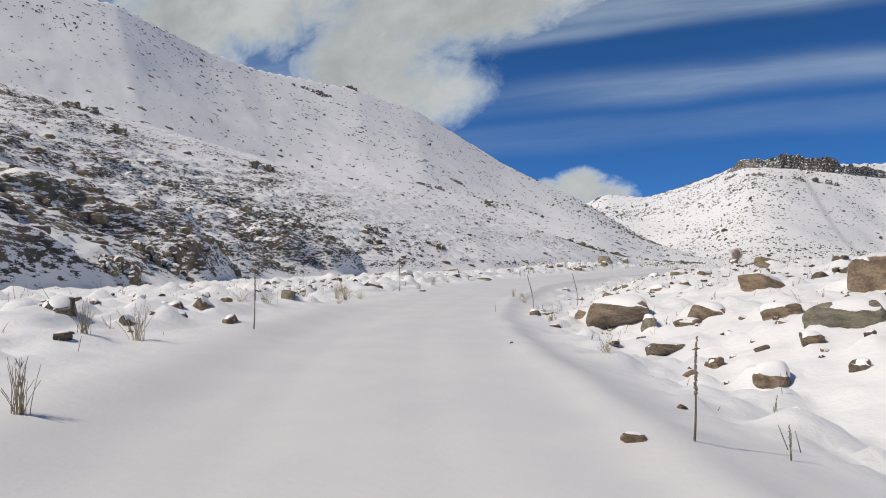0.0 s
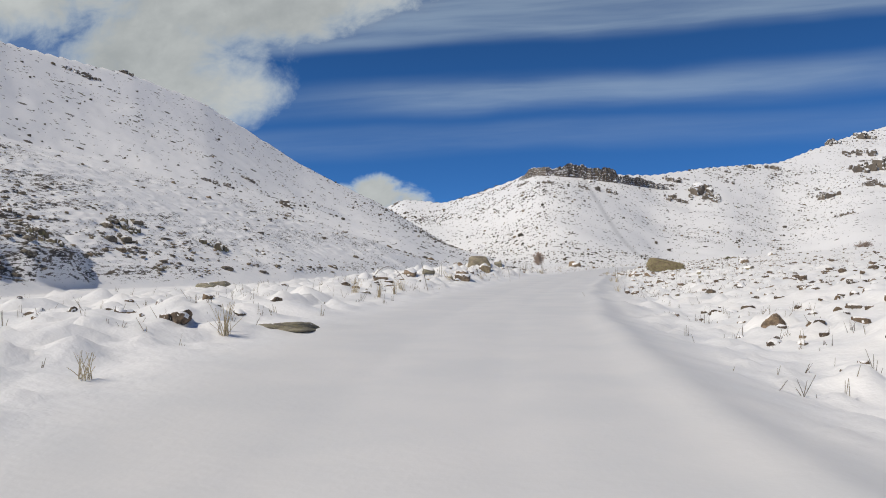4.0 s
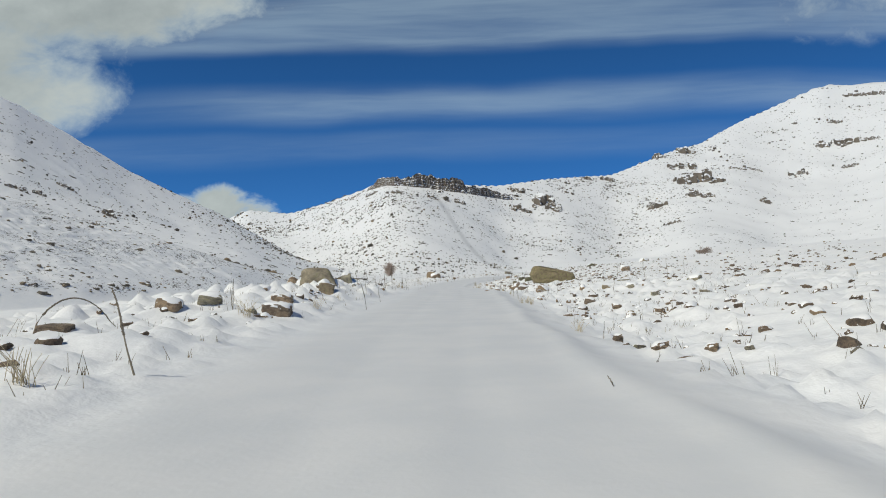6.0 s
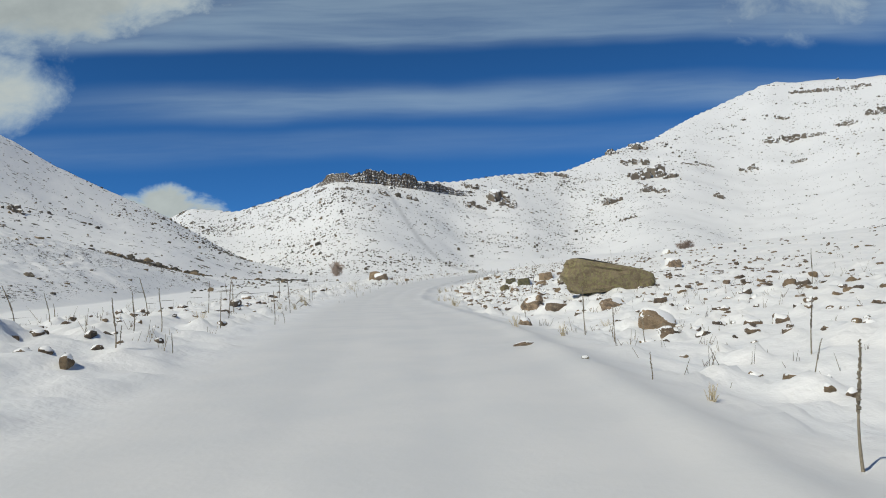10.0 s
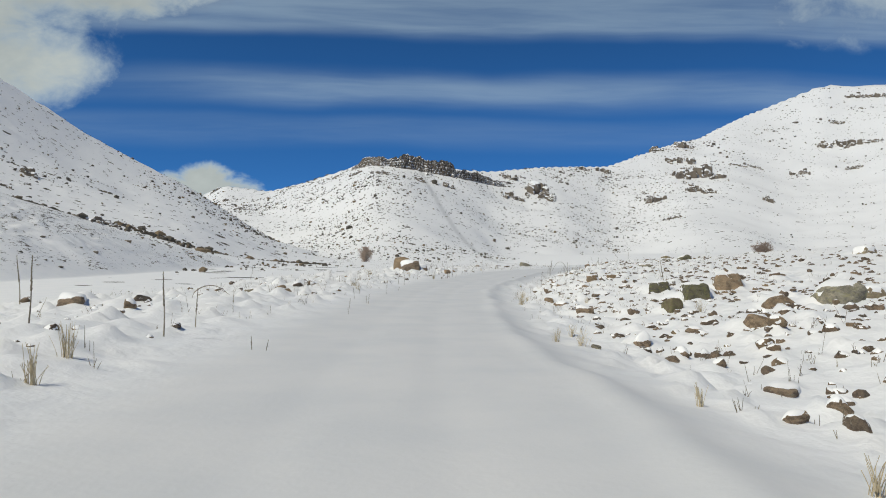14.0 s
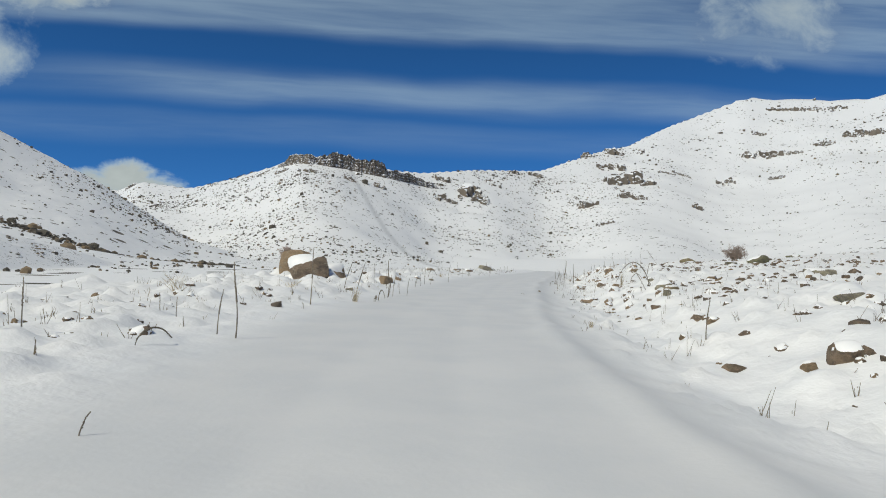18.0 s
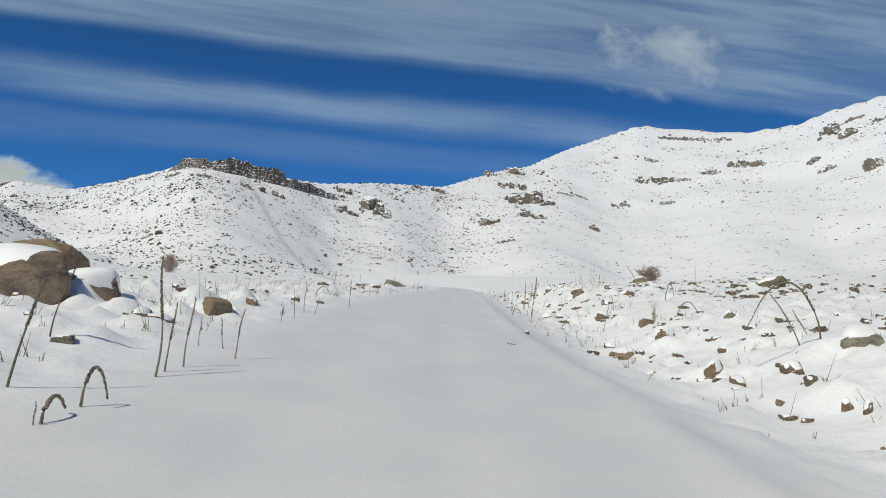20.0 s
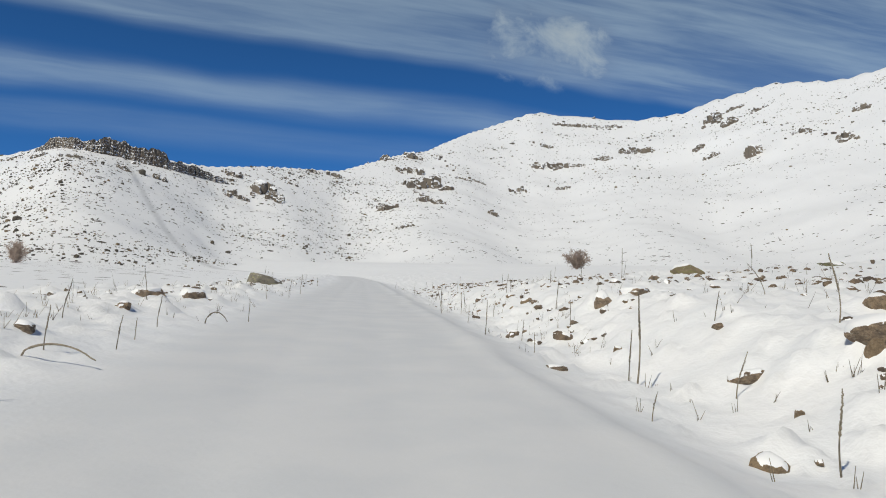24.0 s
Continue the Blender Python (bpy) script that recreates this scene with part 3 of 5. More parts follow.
ROCKS_e = [
    (19.98, 205.61, 0.24, 0.13, "b"), (2.06, 206.6, 0.48, 0.27, "b"), (19.83, 209.13, 0.09, 0.08, "g"), (2.78, 209.54, 1.99, 1.29, "b"),
    (21.5, 210.37, 0.28, 0.18, "b"), (7.21, 212.9, 0.35, 0.25, "b"), (11.36, 215.0, 0.33, 0.15, "g"), (21.98, 216.42, 0.59, 0.36, "b"),
    (24.1, 217.46, 0.48, 0.19, "b"), (23.23, 218.12, 0.33, 0.1, "b"), (25.8, 219.18, 0.27, 0.16, "b"), (25.69, 219.48, 0.28, 0.12, "b"),
    (24.17, 219.67, 0.21, 0.21, "b"), (24.55, 219.72, 0.21, 0.2, "b"), (28.81, 220.93, 0.54, 0.29, "g"), (13.48, 221.7, 0.3, 0.17, "g"),
    (28.96, 222.14, 0.38, 0.15, "g"), (15.16, 232.85, 0.79, 0.25, "b"), (33.46, 234.7, 0.79, 0.32, "b"), (3.8, 239.38, 1.84, 1.23, "b"),
    (65.56, 249.56, 2.0, 0.5, "m"),
]
ROCKS = ROCKS_a + ROCKS_b + ROCKS_c + ROCKS_d + ROCKS_e
# the most striking ones; the last number tells bare, thickly or thinly capped with snow
FACES_a = [
    (-0.39, 19.71, 0.95, 0.53, "b", 1), (-0.82, 19.36, 0.69, 0.27, "b", 2), (1.25, 17.92, 0.86, 0.4, "b", 1), (2.18, 15.5, 1.52, 0.61, "g", 1),
    (1.45, 14.2, 0.37, 0.3, "b", 1), (-0.12, 14.22, 0.35, 0.28, "b", 1), (-1.11, 16.62, 0.95, 0.29, "b", 2), (-0.51, 13.69, 0.34, 0.16, "b", 0),
    (0.72, 12.48, 0.56, 0.39, "b", 1), (1.21, 25.42, 1.57, 0.53, "b", 1), (1.95, 12.59, 0.33, 0.23, "b", 1), (-0.45, 9.36, 0.15, 0.08, "b", 0),
    (-0.7, 6.6, 0.25, 0.08, "b", 1), (-3.82, 24.34, 1.62, 0.59, "b", 1), (-1.39, 30.34, 0.48, 0.29, "b", 1), (3.63, 20.87, 1.5, 1.07, "b", 2),
]
FACES_b = [
    (-12.4, 14.52, 0.46, 0.33, "b", 1), (-12.05, 15.13, 0.47, 0.38, "b", 1), (-10.14, 13.68, 0.32, 0.26, "b", 1), (-10.21, 10.72, 0.37, 0.3, "b", 1),
    (-10.37, 9.45, 0.26, 0.11, "g", 0), (-2.27, 16.82, 0.33, 0.11, "b", 1), (-16.83, 81.55, 0.81, 0.37, "g", 1), (-15.46, 80.32, 0.44, 0.21, "g", 2),
    (-14.78, 81.44, 0.91, 0.38, "b", 1), (-16.31, 90.06, 0.72, 0.42, "b", 1), (-13.94, 95.78, 0.82, 0.56, "b", 1), (-15.07, 85.99, 0.78, 0.34, "b", 1),
    (-5.68, 77.59, 0.26, 0.16, "b", 1), (-6.32, 75.0, 0.26, 0.18, "b", 1), (-4.32, 83.71, 0.35, 0.14, "b", 0), (-2.49, 84.22, 0.34, 0.2, "b", 1),
]
FACES_c = [
    (-2.01, 82.82, 0.41, 0.21, "b", 1), (-1.75, 82.6, 0.24, 0.16, "b", 1), (-6.42, 74.13, 0.31, 0.21, "b", 2), (4.53, 124.58, 1.15, 0.58, "b", 1),
    (3.37, 99.42, 0.85, 0.39, "g", 1), (6.81, 98.79, 0.95, 0.39, "g", 1), (2.14, 87.72, 0.65, 0.18, "g", 1), (-1.0, 93.84, 0.61, 0.36, "b", 1),
    (-1.59, 88.28, 0.36, 0.25, "b", 1), (2.25, 116.17, 1.05, 0.64, "b", 1), (1.56, 114.04, 0.39, 0.3, "b", 1), (3.16, 130.58, 1.11, 0.86, "b", 2),
    (3.26, 127.65, 1.06, 0.58, "b", 1), (-1.08, 117.56, 0.49, 0.32, "b", 2), (-0.09, 106.79, 0.32, 0.15, "b", 1), (-0.23, 105.91, 0.19, 0.11, "b", 1),
]
FACES_d = [
    (-0.02, 105.76, 0.23, 0.16, "b", 1), (0.69, 107.11, 0.14, 0.11, "b", 1), (-3.12, 110.58, 0.47, 0.11, "b", 1), (-11.67, 114.3, 0.22, 0.18, "b", 1),
    (-10.6, 108.33, 0.21, 0.17, "b", 1), (-19.18, 152.75, 1.59, 0.79, "b", 1), (-23.27, 150.77, 1.06, 0.58, "g", 1), (13.48, 154.22, 1.83, 1.05, "g", 1),
    (11.23, 154.29, 1.15, 0.67, "b", 1), (7.65, 149.58, 0.8, 0.47, "b", 0), (14.95, 164.39, 1.41, 0.95, "b", 1), (4.16, 149.26, 0.62, 0.5, "b", 1),
    (4.1, 145.02, 0.33, 0.26, "b", 1), (3.43, 141.73, 0.65, 0.28, "b", 1), (3.16, 139.97, 0.36, 0.29, "b", 1), (2.41, 138.63, 0.31, 0.25, "b", 1),
]
FACES_e = [
    (2.04, 139.22, 0.37, 0.19, "b", 1), (3.61, 146.14, 0.45, 0.19, "b", 0), (11.63, 164.81, 1.09, 0.71, "m", 2), (9.16, 158.11, 0.79, 0.63, "m", 0),
    (11.87, 161.69, 1.24, 0.93, "m", 2), (6.27, 160.28, 0.7, 0.41, "b", 1), (7.74, 158.6, 0.44, 0.35, "b", 1), (6.53, 150.96, 0.62, 0.21, "b", 1),
    (16.09, 155.97, 0.84, 0.55, "g", 1), (-11.85, 154.61, 0.82, 0.48, "b", 1), (6.87, 167.45, 0.59, 0.43, "b", 0), (11.55, 174.47, 0.68, 0.54, "b", 2),
    (12.82, 174.97, 0.4, 0.32, "b", 1), (-3.8, 168.94, 0.2, 0.16, "b", 1), (9.9, 175.77, 0.46, 0.22, "b", 1), (9.77, 178.64, 0.36, 0.25, "b", 1),
]
FACES_f = [
    (10.29, 171.86, 0.46, 0.22, "b", 1), (10.96, 171.56, 0.27, 0.17, "b", 1), (15.04, 183.46, 1.16, 0.32, "g", 1), (12.54, 186.25, 0.45, 0.3, "b", 1),
    (17.01, 203.35, 0.79, 0.39, "b", 2), (18.64, 203.82, 0.59, 0.45, "b", 1), (20.26, 206.83, 0.44, 0.35, "b", 1), (21.27, 210.98, 0.59, 0.47, "b", 1),
    (17.2, 201.38, 0.29, 0.15, "b", 1), (40.44, 221.86, 2.14, 0.86, "m", 2), (38.12, 222.21, 1.25, 0.46, "m", 2), (9.03, 214.24, 0.33, 0.2, "b", 1),
    (8.04, 208.21, 0.36, 0.23, "b", 1), (10.43, 214.93, 0.36, 0.29, "b", 1), (20.54, 203.39, 0.32, 0.26, "g", 1), (19.08, 205.07, 0.28, 0.16, "b", 0),
]
FACES_g = [
    (28.08, 223.8, 0.87, 0.39, "b", 1), (14.86, 204.6, 0.15, 0.12, "b", 1), (49.75, 247.84, 1.87, 0.84, "m", 1), (31.32, 225.77, 0.55, 0.41, "b", 2),
    (27.82, 223.67, 0.37, 0.3, "b", 2), (32.37, 235.03, 0.84, 0.67, "b", 2), (29.68, 235.94, 0.45, 0.34, "b", 1), (26.31, 229.37, 0.41, 0.18, "b", 1),
    (21.66, 243.89, 0.82, 0.43, "b", 1), (20.14, 243.18, 1.03, 0.28, "b", 1), (18.78, 237.35, 0.42, 0.34, "b", 1), (31.14, 269.69, 2.54, 0.87, "g", 1),
    (27.22, 225.43, 0.57, 0.16, "b", 1), (28.56, 230.06, 0.26, 0.14, "b", 1), (29.17, 227.74, 0.3, 0.18, "b", 1), (25.9, 223.55, 0.14, 0.11, "b", 1),
]
FACES_h = [
    (16.7, 231.15, 0.33, 0.2, "b", 1),
]
FACES = FACES_a + FACES_b + FACES_c + FACES_d + FACES_e + FACES_f + FACES_g + FACES_h
STALKS_a = [
    (-0.22, 6.66, 0.89, 0.03, 0.01), (0.54, 6.78, 0.30, -0.02, -0.01), (-9.31, 13.36, 1.28, 0.02, 0.01), (-7.18, 24.19, 0.29, -0.01, -0.00),
    (-6.55, 26.88, 1.35, -0.16, -0.05), (-4.25, 31.10, 0.55, -0.48, -0.14), (-5.92, 32.50, 1.49, -0.17, -0.06), (-15.65, 34.23, 0.31, 0.24, 0.04),
    (-15.59, 35.09, 1.72, 0.02, 0.00), (-16.31, 37.47, 0.41, 0.04, 0.01), (-9.17, 67.16, 0.14, -0.10, 0.01), (-15.48, 69.23, 1.32, -0.36, 0.04),
    (-6.30, 76.05, 0.50, 0.01, -0.00), (-4.04, 78.97, 0.23, 0.00, -0.00), (-15.94, 80.28, 0.92, 0.07, -0.01), (-16.10, 81.30, 0.62, -0.09, 0.01),
    (-13.46, 87.30, 0.78, -0.37, 0.06), (-11.99, 88.84, 1.14, -0.22, 0.04), (0.07, 93.25, 0.65, 0.00, -0.00), (0.07, 95.24, 0.73, -0.54, 0.10),
]
STALKS_b = [
    (-11.23, 95.25, 0.52, -0.06, 0.01), (-11.89, 97.61, 0.64, -0.02, 0.00), (-3.14, 100.29, 1.08, 0.00, -0.00), (-11.11, 101.27, 0.94, 0.03, -0.01),
    (-3.06, 101.85, 1.02, -0.01, 0.00), (-12.27, 102.79, 1.09, -0.21, 0.05), (8.27, 105.80, 1.24, -0.08, 0.02), (-2.69, 106.13, 0.37, -0.01, 0.00),
    (7.30, 107.21, 1.22, -0.17, 0.04), (11.81, 110.89, 1.15, -0.10, 0.02), (0.33, 112.69, 0.56, -0.07, 0.01), (0.17, 114.17, 0.31, 0.00, -0.00),
    (-10.54, 114.89, 1.02, 0.00, -0.00), (-9.54, 117.67, 0.99, 0.03, -0.01), (-9.85, 124.68, 1.23, -0.06, 0.01), (-8.00, 129.56, 1.49, -0.10, 0.02),
    (-8.47, 133.61, 0.36, -0.28, 0.04), (-9.32, 137.02, 0.58, 0.00, -0.00), (-8.29, 139.71, 0.57, -0.10, 0.01), (7.00, 140.95, 0.43, -0.23, 0.03),
]
STALKS_c = [
    (6.82, 142.78, 1.68, 0.39, -0.06), (-9.03, 144.20, 1.14, 0.05, -0.01), (-5.05, 144.55, 0.21, 0.05, -0.01), (-5.33, 144.72, 0.26, 0.00, -0.00),
    (-7.17, 145.90, 1.29, -0.03, 0.00), (-6.99, 148.14, 0.94, 0.04, -0.01), (-6.82, 152.99, 0.66, -0.02, 0.00), (-5.83, 152.99, 0.15, 0.00, -0.00),
    (-25.00, 153.91, 2.20, -0.18, 0.03), (-5.87, 154.12, 0.27, 0.00, -0.00), (-13.24, 154.29, 1.55, -0.11, 0.02), (-3.45, 155.52, 0.22, 0.00, -0.00),
    (-3.37, 158.44, 0.40, 0.01, -0.00), (-23.72, 161.40, 1.49, -0.08, 0.02), (-2.61, 162.07, 0.35, -0.05, 0.01), (-2.56, 162.07, 0.43, 0.07, -0.01),
    (11.69, 164.72, 1.56, -0.04, 0.01), (-3.10, 165.16, 0.57, -0.06, 0.01), (13.63, 168.76, 0.59, -0.17, 0.03), (-1.27, 170.57, 0.74, 0.00, -0.00),
]
STALKS_d = [
    (15.03, 172.27, 0.69, -0.19, 0.03), (7.61, 174.02, 0.51, -0.06, 0.01), (-0.32, 175.09, 0.22, 0.10, -0.02), (11.11, 175.87, 0.66, -0.06, 0.01),
    (0.64, 182.44, 1.41, -0.05, 0.01), (2.42, 190.65, 1.68, 0.06, -0.02), (4.73, 193.57, 0.19, 0.00, -0.00), (4.25, 195.24, 1.34, 0.34, -0.13),
    (5.61, 196.26, 1.43, 0.04, -0.01), (5.72, 196.71, 0.88, 0.10, -0.04), (5.96, 197.11, 0.93, 0.07, -0.03), (17.27, 197.80, 1.15, -0.61, 0.23),
    (17.67, 197.90, 0.72, -0.41, 0.16), (6.69, 198.07, 0.76, 0.12, -0.04), (4.20, 198.62, 1.18, 0.28, -0.09), (6.66, 199.44, 0.53, -0.09, 0.03),
    (6.28, 199.77, 0.49, 0.00, -0.00), (8.46, 205.38, 0.44, 0.07, -0.03), (8.99, 206.70, 0.64, 0.00, -0.00), (19.62, 208.27, 1.00, 0.17, -0.08),
]
STALKS_e = [
    (9.91, 208.57, 0.52, 0.11, -0.05), (9.63, 208.64, 0.88, -0.01, 0.00), (18.69, 211.64, 0.66, -0.04, 0.02), (22.70, 212.29, 0.64, -0.09, 0.04),
    (12.25, 213.87, 0.98, 0.01, -0.01), (20.01, 214.58, 0.87, 0.13, -0.06), (20.60, 215.23, 1.80, 0.09, -0.04), (7.31, 217.25, 0.44, -0.03, 0.01),
    (21.47, 218.78, 1.01, 0.20, -0.09), (21.53, 219.13, 0.93, 0.02, -0.01), (24.16, 221.82, 0.90, -0.04, 0.02), (32.84, 224.42, 1.50, -0.93, 0.43),
    (24.31, 224.64, 0.43, 0.05, -0.03), (29.07, 225.08, 1.22, -0.17, 0.09), (16.27, 225.86, 0.57, 0.03, -0.01), (26.32, 227.05, 1.66, 0.00, -0.00),
    (9.39, 227.07, 0.80, -0.03, 0.01), (26.42, 227.38, 1.08, 0.03, -0.01), (32.99, 229.60, 0.90, -0.44, 0.24), (18.08, 230.72, 0.60, 0.08, -0.05),
]
STALKS_f = [
    (18.54, 232.24, 0.43, 0.02, -0.01), (17.39, 235.01, 0.87, 0.13, -0.07), (28.54, 235.70, 1.05, 0.03, -0.02), (22.00, 237.40, 0.62, 0.00, -0.00),
    (31.30, 241.35, 0.69, 0.06, -0.03), (41.87, 244.59, 1.51, 0.00, -0.00), (33.50, 247.48, 0.58, 0.00, -0.00), (57.77, 249.83, 1.84, -0.06, 0.04),
]
STALKS = STALKS_a + STALKS_b + STALKS_c + STALKS_d + STALKS_e + STALKS_f
ARCHES_a = [
    (4.77, 193.62, 4.90, 194.09, 0.19), (4.99, 194.41, 5.22, 194.32, 0.37), (19.31, 214.52, 19.63, 214.37, 0.28), (19.55, 210.91, 19.85, 210.68, 0.26),
    (16.69, 229.38, 17.60, 228.18, 0.21), (-7.90, 134.49, -7.19, 134.39, 0.44), (-7.69, 134.97, -7.09, 135.90, 0.19), (11.53, 216.71, 12.12, 216.65, 0.47),
    (-18.73, 73.70, -17.18, 73.83, 0.78), (-8.70, 156.55, -7.44, 156.38, 0.40), (20.56, 205.69, 21.14, 205.42, 0.46), (-11.33, 139.15, -10.05, 138.94, 0.64),
    (20.58, 236.13, 21.08, 235.86, 0.29), (-15.43, 149.88, -15.09, 149.83, 0.36), (25.07, 212.13, 25.37, 211.99, 0.65), (-0.79, 180.56, -0.31, 181.16, 0.25),
    (17.06, 197.15, 15.67, 197.57, 1.15), (39.37, 244.12, 39.61, 243.52, 0.31),
]
ARCHES = ARCHES_a
TUFTS_a = [
    (-9.25, 8.83, 0.39, 0.61), (-8.83, 9.51, 0.55, 0.68), (-5.78, 4.81, 0.30, 0.55), (-15.97, 29.62, 1.02, 0.76),
    (-1.94, 13.64, 0.31, 0.31), (-15.27, 28.56, 1.20, 0.69), (-13.06, 18.08, 0.82, 0.45), (-12.69, 18.81, 0.57, 0.48),
    (-7.84, 30.72, 0.67, 0.42), (-4.88, 22.42, 0.25, 0.40), (-15.32, 25.33, 0.44, 0.59), (-14.56, 26.59, 0.57, 0.69),
    (-14.68, 27.49, 0.44, 0.62), (-14.89, 29.29, 0.61, 0.51), (-13.66, 25.11, 0.41, 0.21), (-16.48, 42.17, 0.59, 0.65),
    (-15.97, 38.69, 0.45, 0.45), (-17.16, 50.86, 0.55, 0.64), (-8.97, 33.09, 0.23, 0.43), (-8.91, 34.43, 0.24, 0.29),
    (-17.04, 46.26, 0.45, 0.37), (-17.32, 62.90, 0.57, 0.57), (-16.44, 67.92, 0.66, 0.55), (-16.52, 63.07, 0.29, 0.61),
]
TUFTS_b = [
    (-16.43, 65.93, 0.19, 0.56), (-15.47, 79.85, 1.02, 0.60), (-6.38, 77.85, 0.48, 0.44), (-13.81, 85.19, 0.64, 0.44),
    (-13.82, 89.11, 0.65, 0.32), (-13.21, 91.50, 0.50, 0.40), (-4.45, 91.65, 0.45, 0.45), (-4.75, 92.23, 0.38, 0.42),
    (-4.27, 93.21, 0.35, 0.40), (-12.18, 100.17, 0.36, 0.36), (-11.49, 106.31, 0.68, 0.41), (-11.97, 101.93, 0.31, 0.31),
    (-2.67, 104.67, 0.16, 0.23), (-10.07, 117.62, 0.70, 0.41), (-1.49, 113.04, 0.19, 0.38), (-2.08, 114.95, 0.54, 0.32),
    (1.81, 118.57, 0.42, 0.35), (0.22, 134.73, 0.78, 0.58), (-8.45, 130.38, 0.34, 0.43), (-7.89, 132.98, 0.43, 0.43),
    (-7.40, 140.16, 0.32, 0.56), (-7.65, 142.04, 0.43, 0.58), (1.19, 140.08, 0.23, 0.38), (2.13, 147.96, 0.55, 0.48),
]
TUFTS_c = [
    (1.98, 149.59, 0.45, 0.45), (0.40, 135.73, 0.17, 0.39), (3.25, 152.25, 0.42, 0.47), (9.30, 156.13, 0.56, 0.63),
    (4.52, 163.87, 0.58, 0.68), (8.03, 165.08, 0.27, 0.40), (6.60, 171.99, 0.46, 0.46), (-3.02, 172.66, 0.71, 0.53),
    (-2.81, 171.41, 0.56, 0.42), (6.47, 170.45, 0.40, 0.40), (4.78, 164.91, 0.28, 0.28), (-1.41, 191.22, 1.21, 0.73),
    (4.04, 193.07, 0.39, 0.54), (1.96, 194.59, 0.75, 0.33), (10.51, 188.65, 0.24, 0.18), (20.68, 206.95, 0.36, 0.83),
    (13.27, 220.60, 0.51, 0.38), (12.31, 231.88, 1.00, 0.36),
]
TUFTS = TUFTS_a + TUFTS_b + TUFTS_c
OUTCROPS_a = [
    (-409, 699, 30, 6), (-419, 796, 15, 5), (-207, 511, 13, 3), (-218, 616, 12, 4),
    (-165, 538, 8, 6), (-199, 522, 7, 3), (-154, 476, 12, 2), (303, 1494, 33, 15),
    (334, 1415, 36, 34), (347, 1385, 27, 21), (279, 1365, 44, 12), (785, 1931, 33, 15),
    (876, 1971, 52, 22), (770, 1793, 33, 20), (807, 1793, 31, 20), (691, 1592, 32, 20),
    (728, 1575, 54, 29), (750, 1540, 29, 17), (562, 1414, 26, 17), (647, 1447, 29, 16),
    (662, 1417, 24, 11), (1004, 1665, 43, 21), (756, 1376, 19, 11), (1203, 1863, 36, 21),
]
OUTCROPS_b = [
    (1238, 1853, 45, 24), (1274, 1846, 36, 21), (1303, 1817, 45, 9), (1572, 2249, 55, 15),
    (1622, 2220, 62, 15), (1669, 2188, 62, 15), (1724, 2155, 61, 14), (1479, 1815, 39, 27),
    (1380, 1808, 39, 15), (1359, 2036, 40, 13), (505, 1227, 28, 7), (885, 1714, 40, 8),
    (930, 1716, 35, 7), (159, 1268, 22, 9), (110, 1241, 18, 9), (1104, 1623, 39, 10),
    (570, 1722, 32, 16), (514, 1700, 28, 12), (-261, 1677, 19, 9), (-101, 441, 16, 4),
    (-175, 1392, 19, 6), (49, 1254, 27, 7), (15, 1311, 20, 7), (1727, 1734, 58, 35),
]
OUTCROPS_c = [
    (1698, 1643, 46, 31), (1817, 1745, 72, 13), (1774, 1609, 46, 12), (1446, 1363, 35, 35),
    (1492, 1757, 46, 25), (1458, 1774, 34, 15), (1494, 1524, 42, 14), (1546, 1616, 29, 18),
    (1549, 1315, 38, 18), (557, 1429, 25, 16), (1375, 1780, 34, 12), (1502, 1173, 43, 21),
    (1721, 1280, 35, 19), (774, 1925, 23, 14),
]
OUTCROPS = OUTCROPS_a + OUTCROPS_b + OUTCROPS_c
CANDELABRA = (8.46, 205.38)
LANDMARKS = [
    (-14.40, 99.30, 2.05, 1.70, 1.30, "g", 10, 10, 0),
    (-17.00, 114.70, 1.60, 1.40, 1.15, "b", 5, 0, 2),
    (-13.00, 110.10, 0.95, 0.90, 1.00, "g", 3, 20, 2),
    (3.10, 203.80, 1.75, 1.50, 1.25, "b", 6, 10, 1),
    (4.30, 204.70, 1.20, 1.00, 0.75, "b", 8, 0, 1),
    (-2.93, 23.16, 2.08, 1.66, 0.73, "b", 2, -15, 1),
    (-13.83, 93.55, 0.74, 0.67, 0.56, "g", 4, 0, 2)]
CRAG_SPOTS = [
    (-129.0, 132.8, 4.8, 2.9),
    (-109.9, 161.0, 6.8, 3.3),
    (-80.7, 115.2, 4.8, 1.9),
    (-72.5, 101.6, 3.8, 1.9),
    (-156.9, 147.9, 9.8, 2.5),
    (-79.4, 128.2, 4.7, 1.9),
    (-31.7, 32.3, 1.9, 1.0),
    (-31.8, 33.8, 2.0, 1.0),
    (-38.3, 43.8, 3.7, 1.4),
    (-47.5, 64.1, 3.6, 1.5),
    (-64.0, 166.1, 5.1, 1.8),
    (-39.8, 49.9, 2.3, 0.9),
    (-39.9, 42.8, 2.0, 1.0),
    (-69.3, 125.1, 4.0, 1.4),
    (-73.3, 151.7, 4.8, 1.7),
    (-95.3, 109.9, 3.8, 1.5)]
CLIFF_LINE = [(8, 1411, 5.0), (26, 1369, 11.7), (53, 1323, 17.0), (86, 1324, 20.9), (121, 1339, 22.2), (156, 1345, 19.5), (193, 1364, 14.9), (241, 1401, 11.3), (286, 1417, 7.3)]


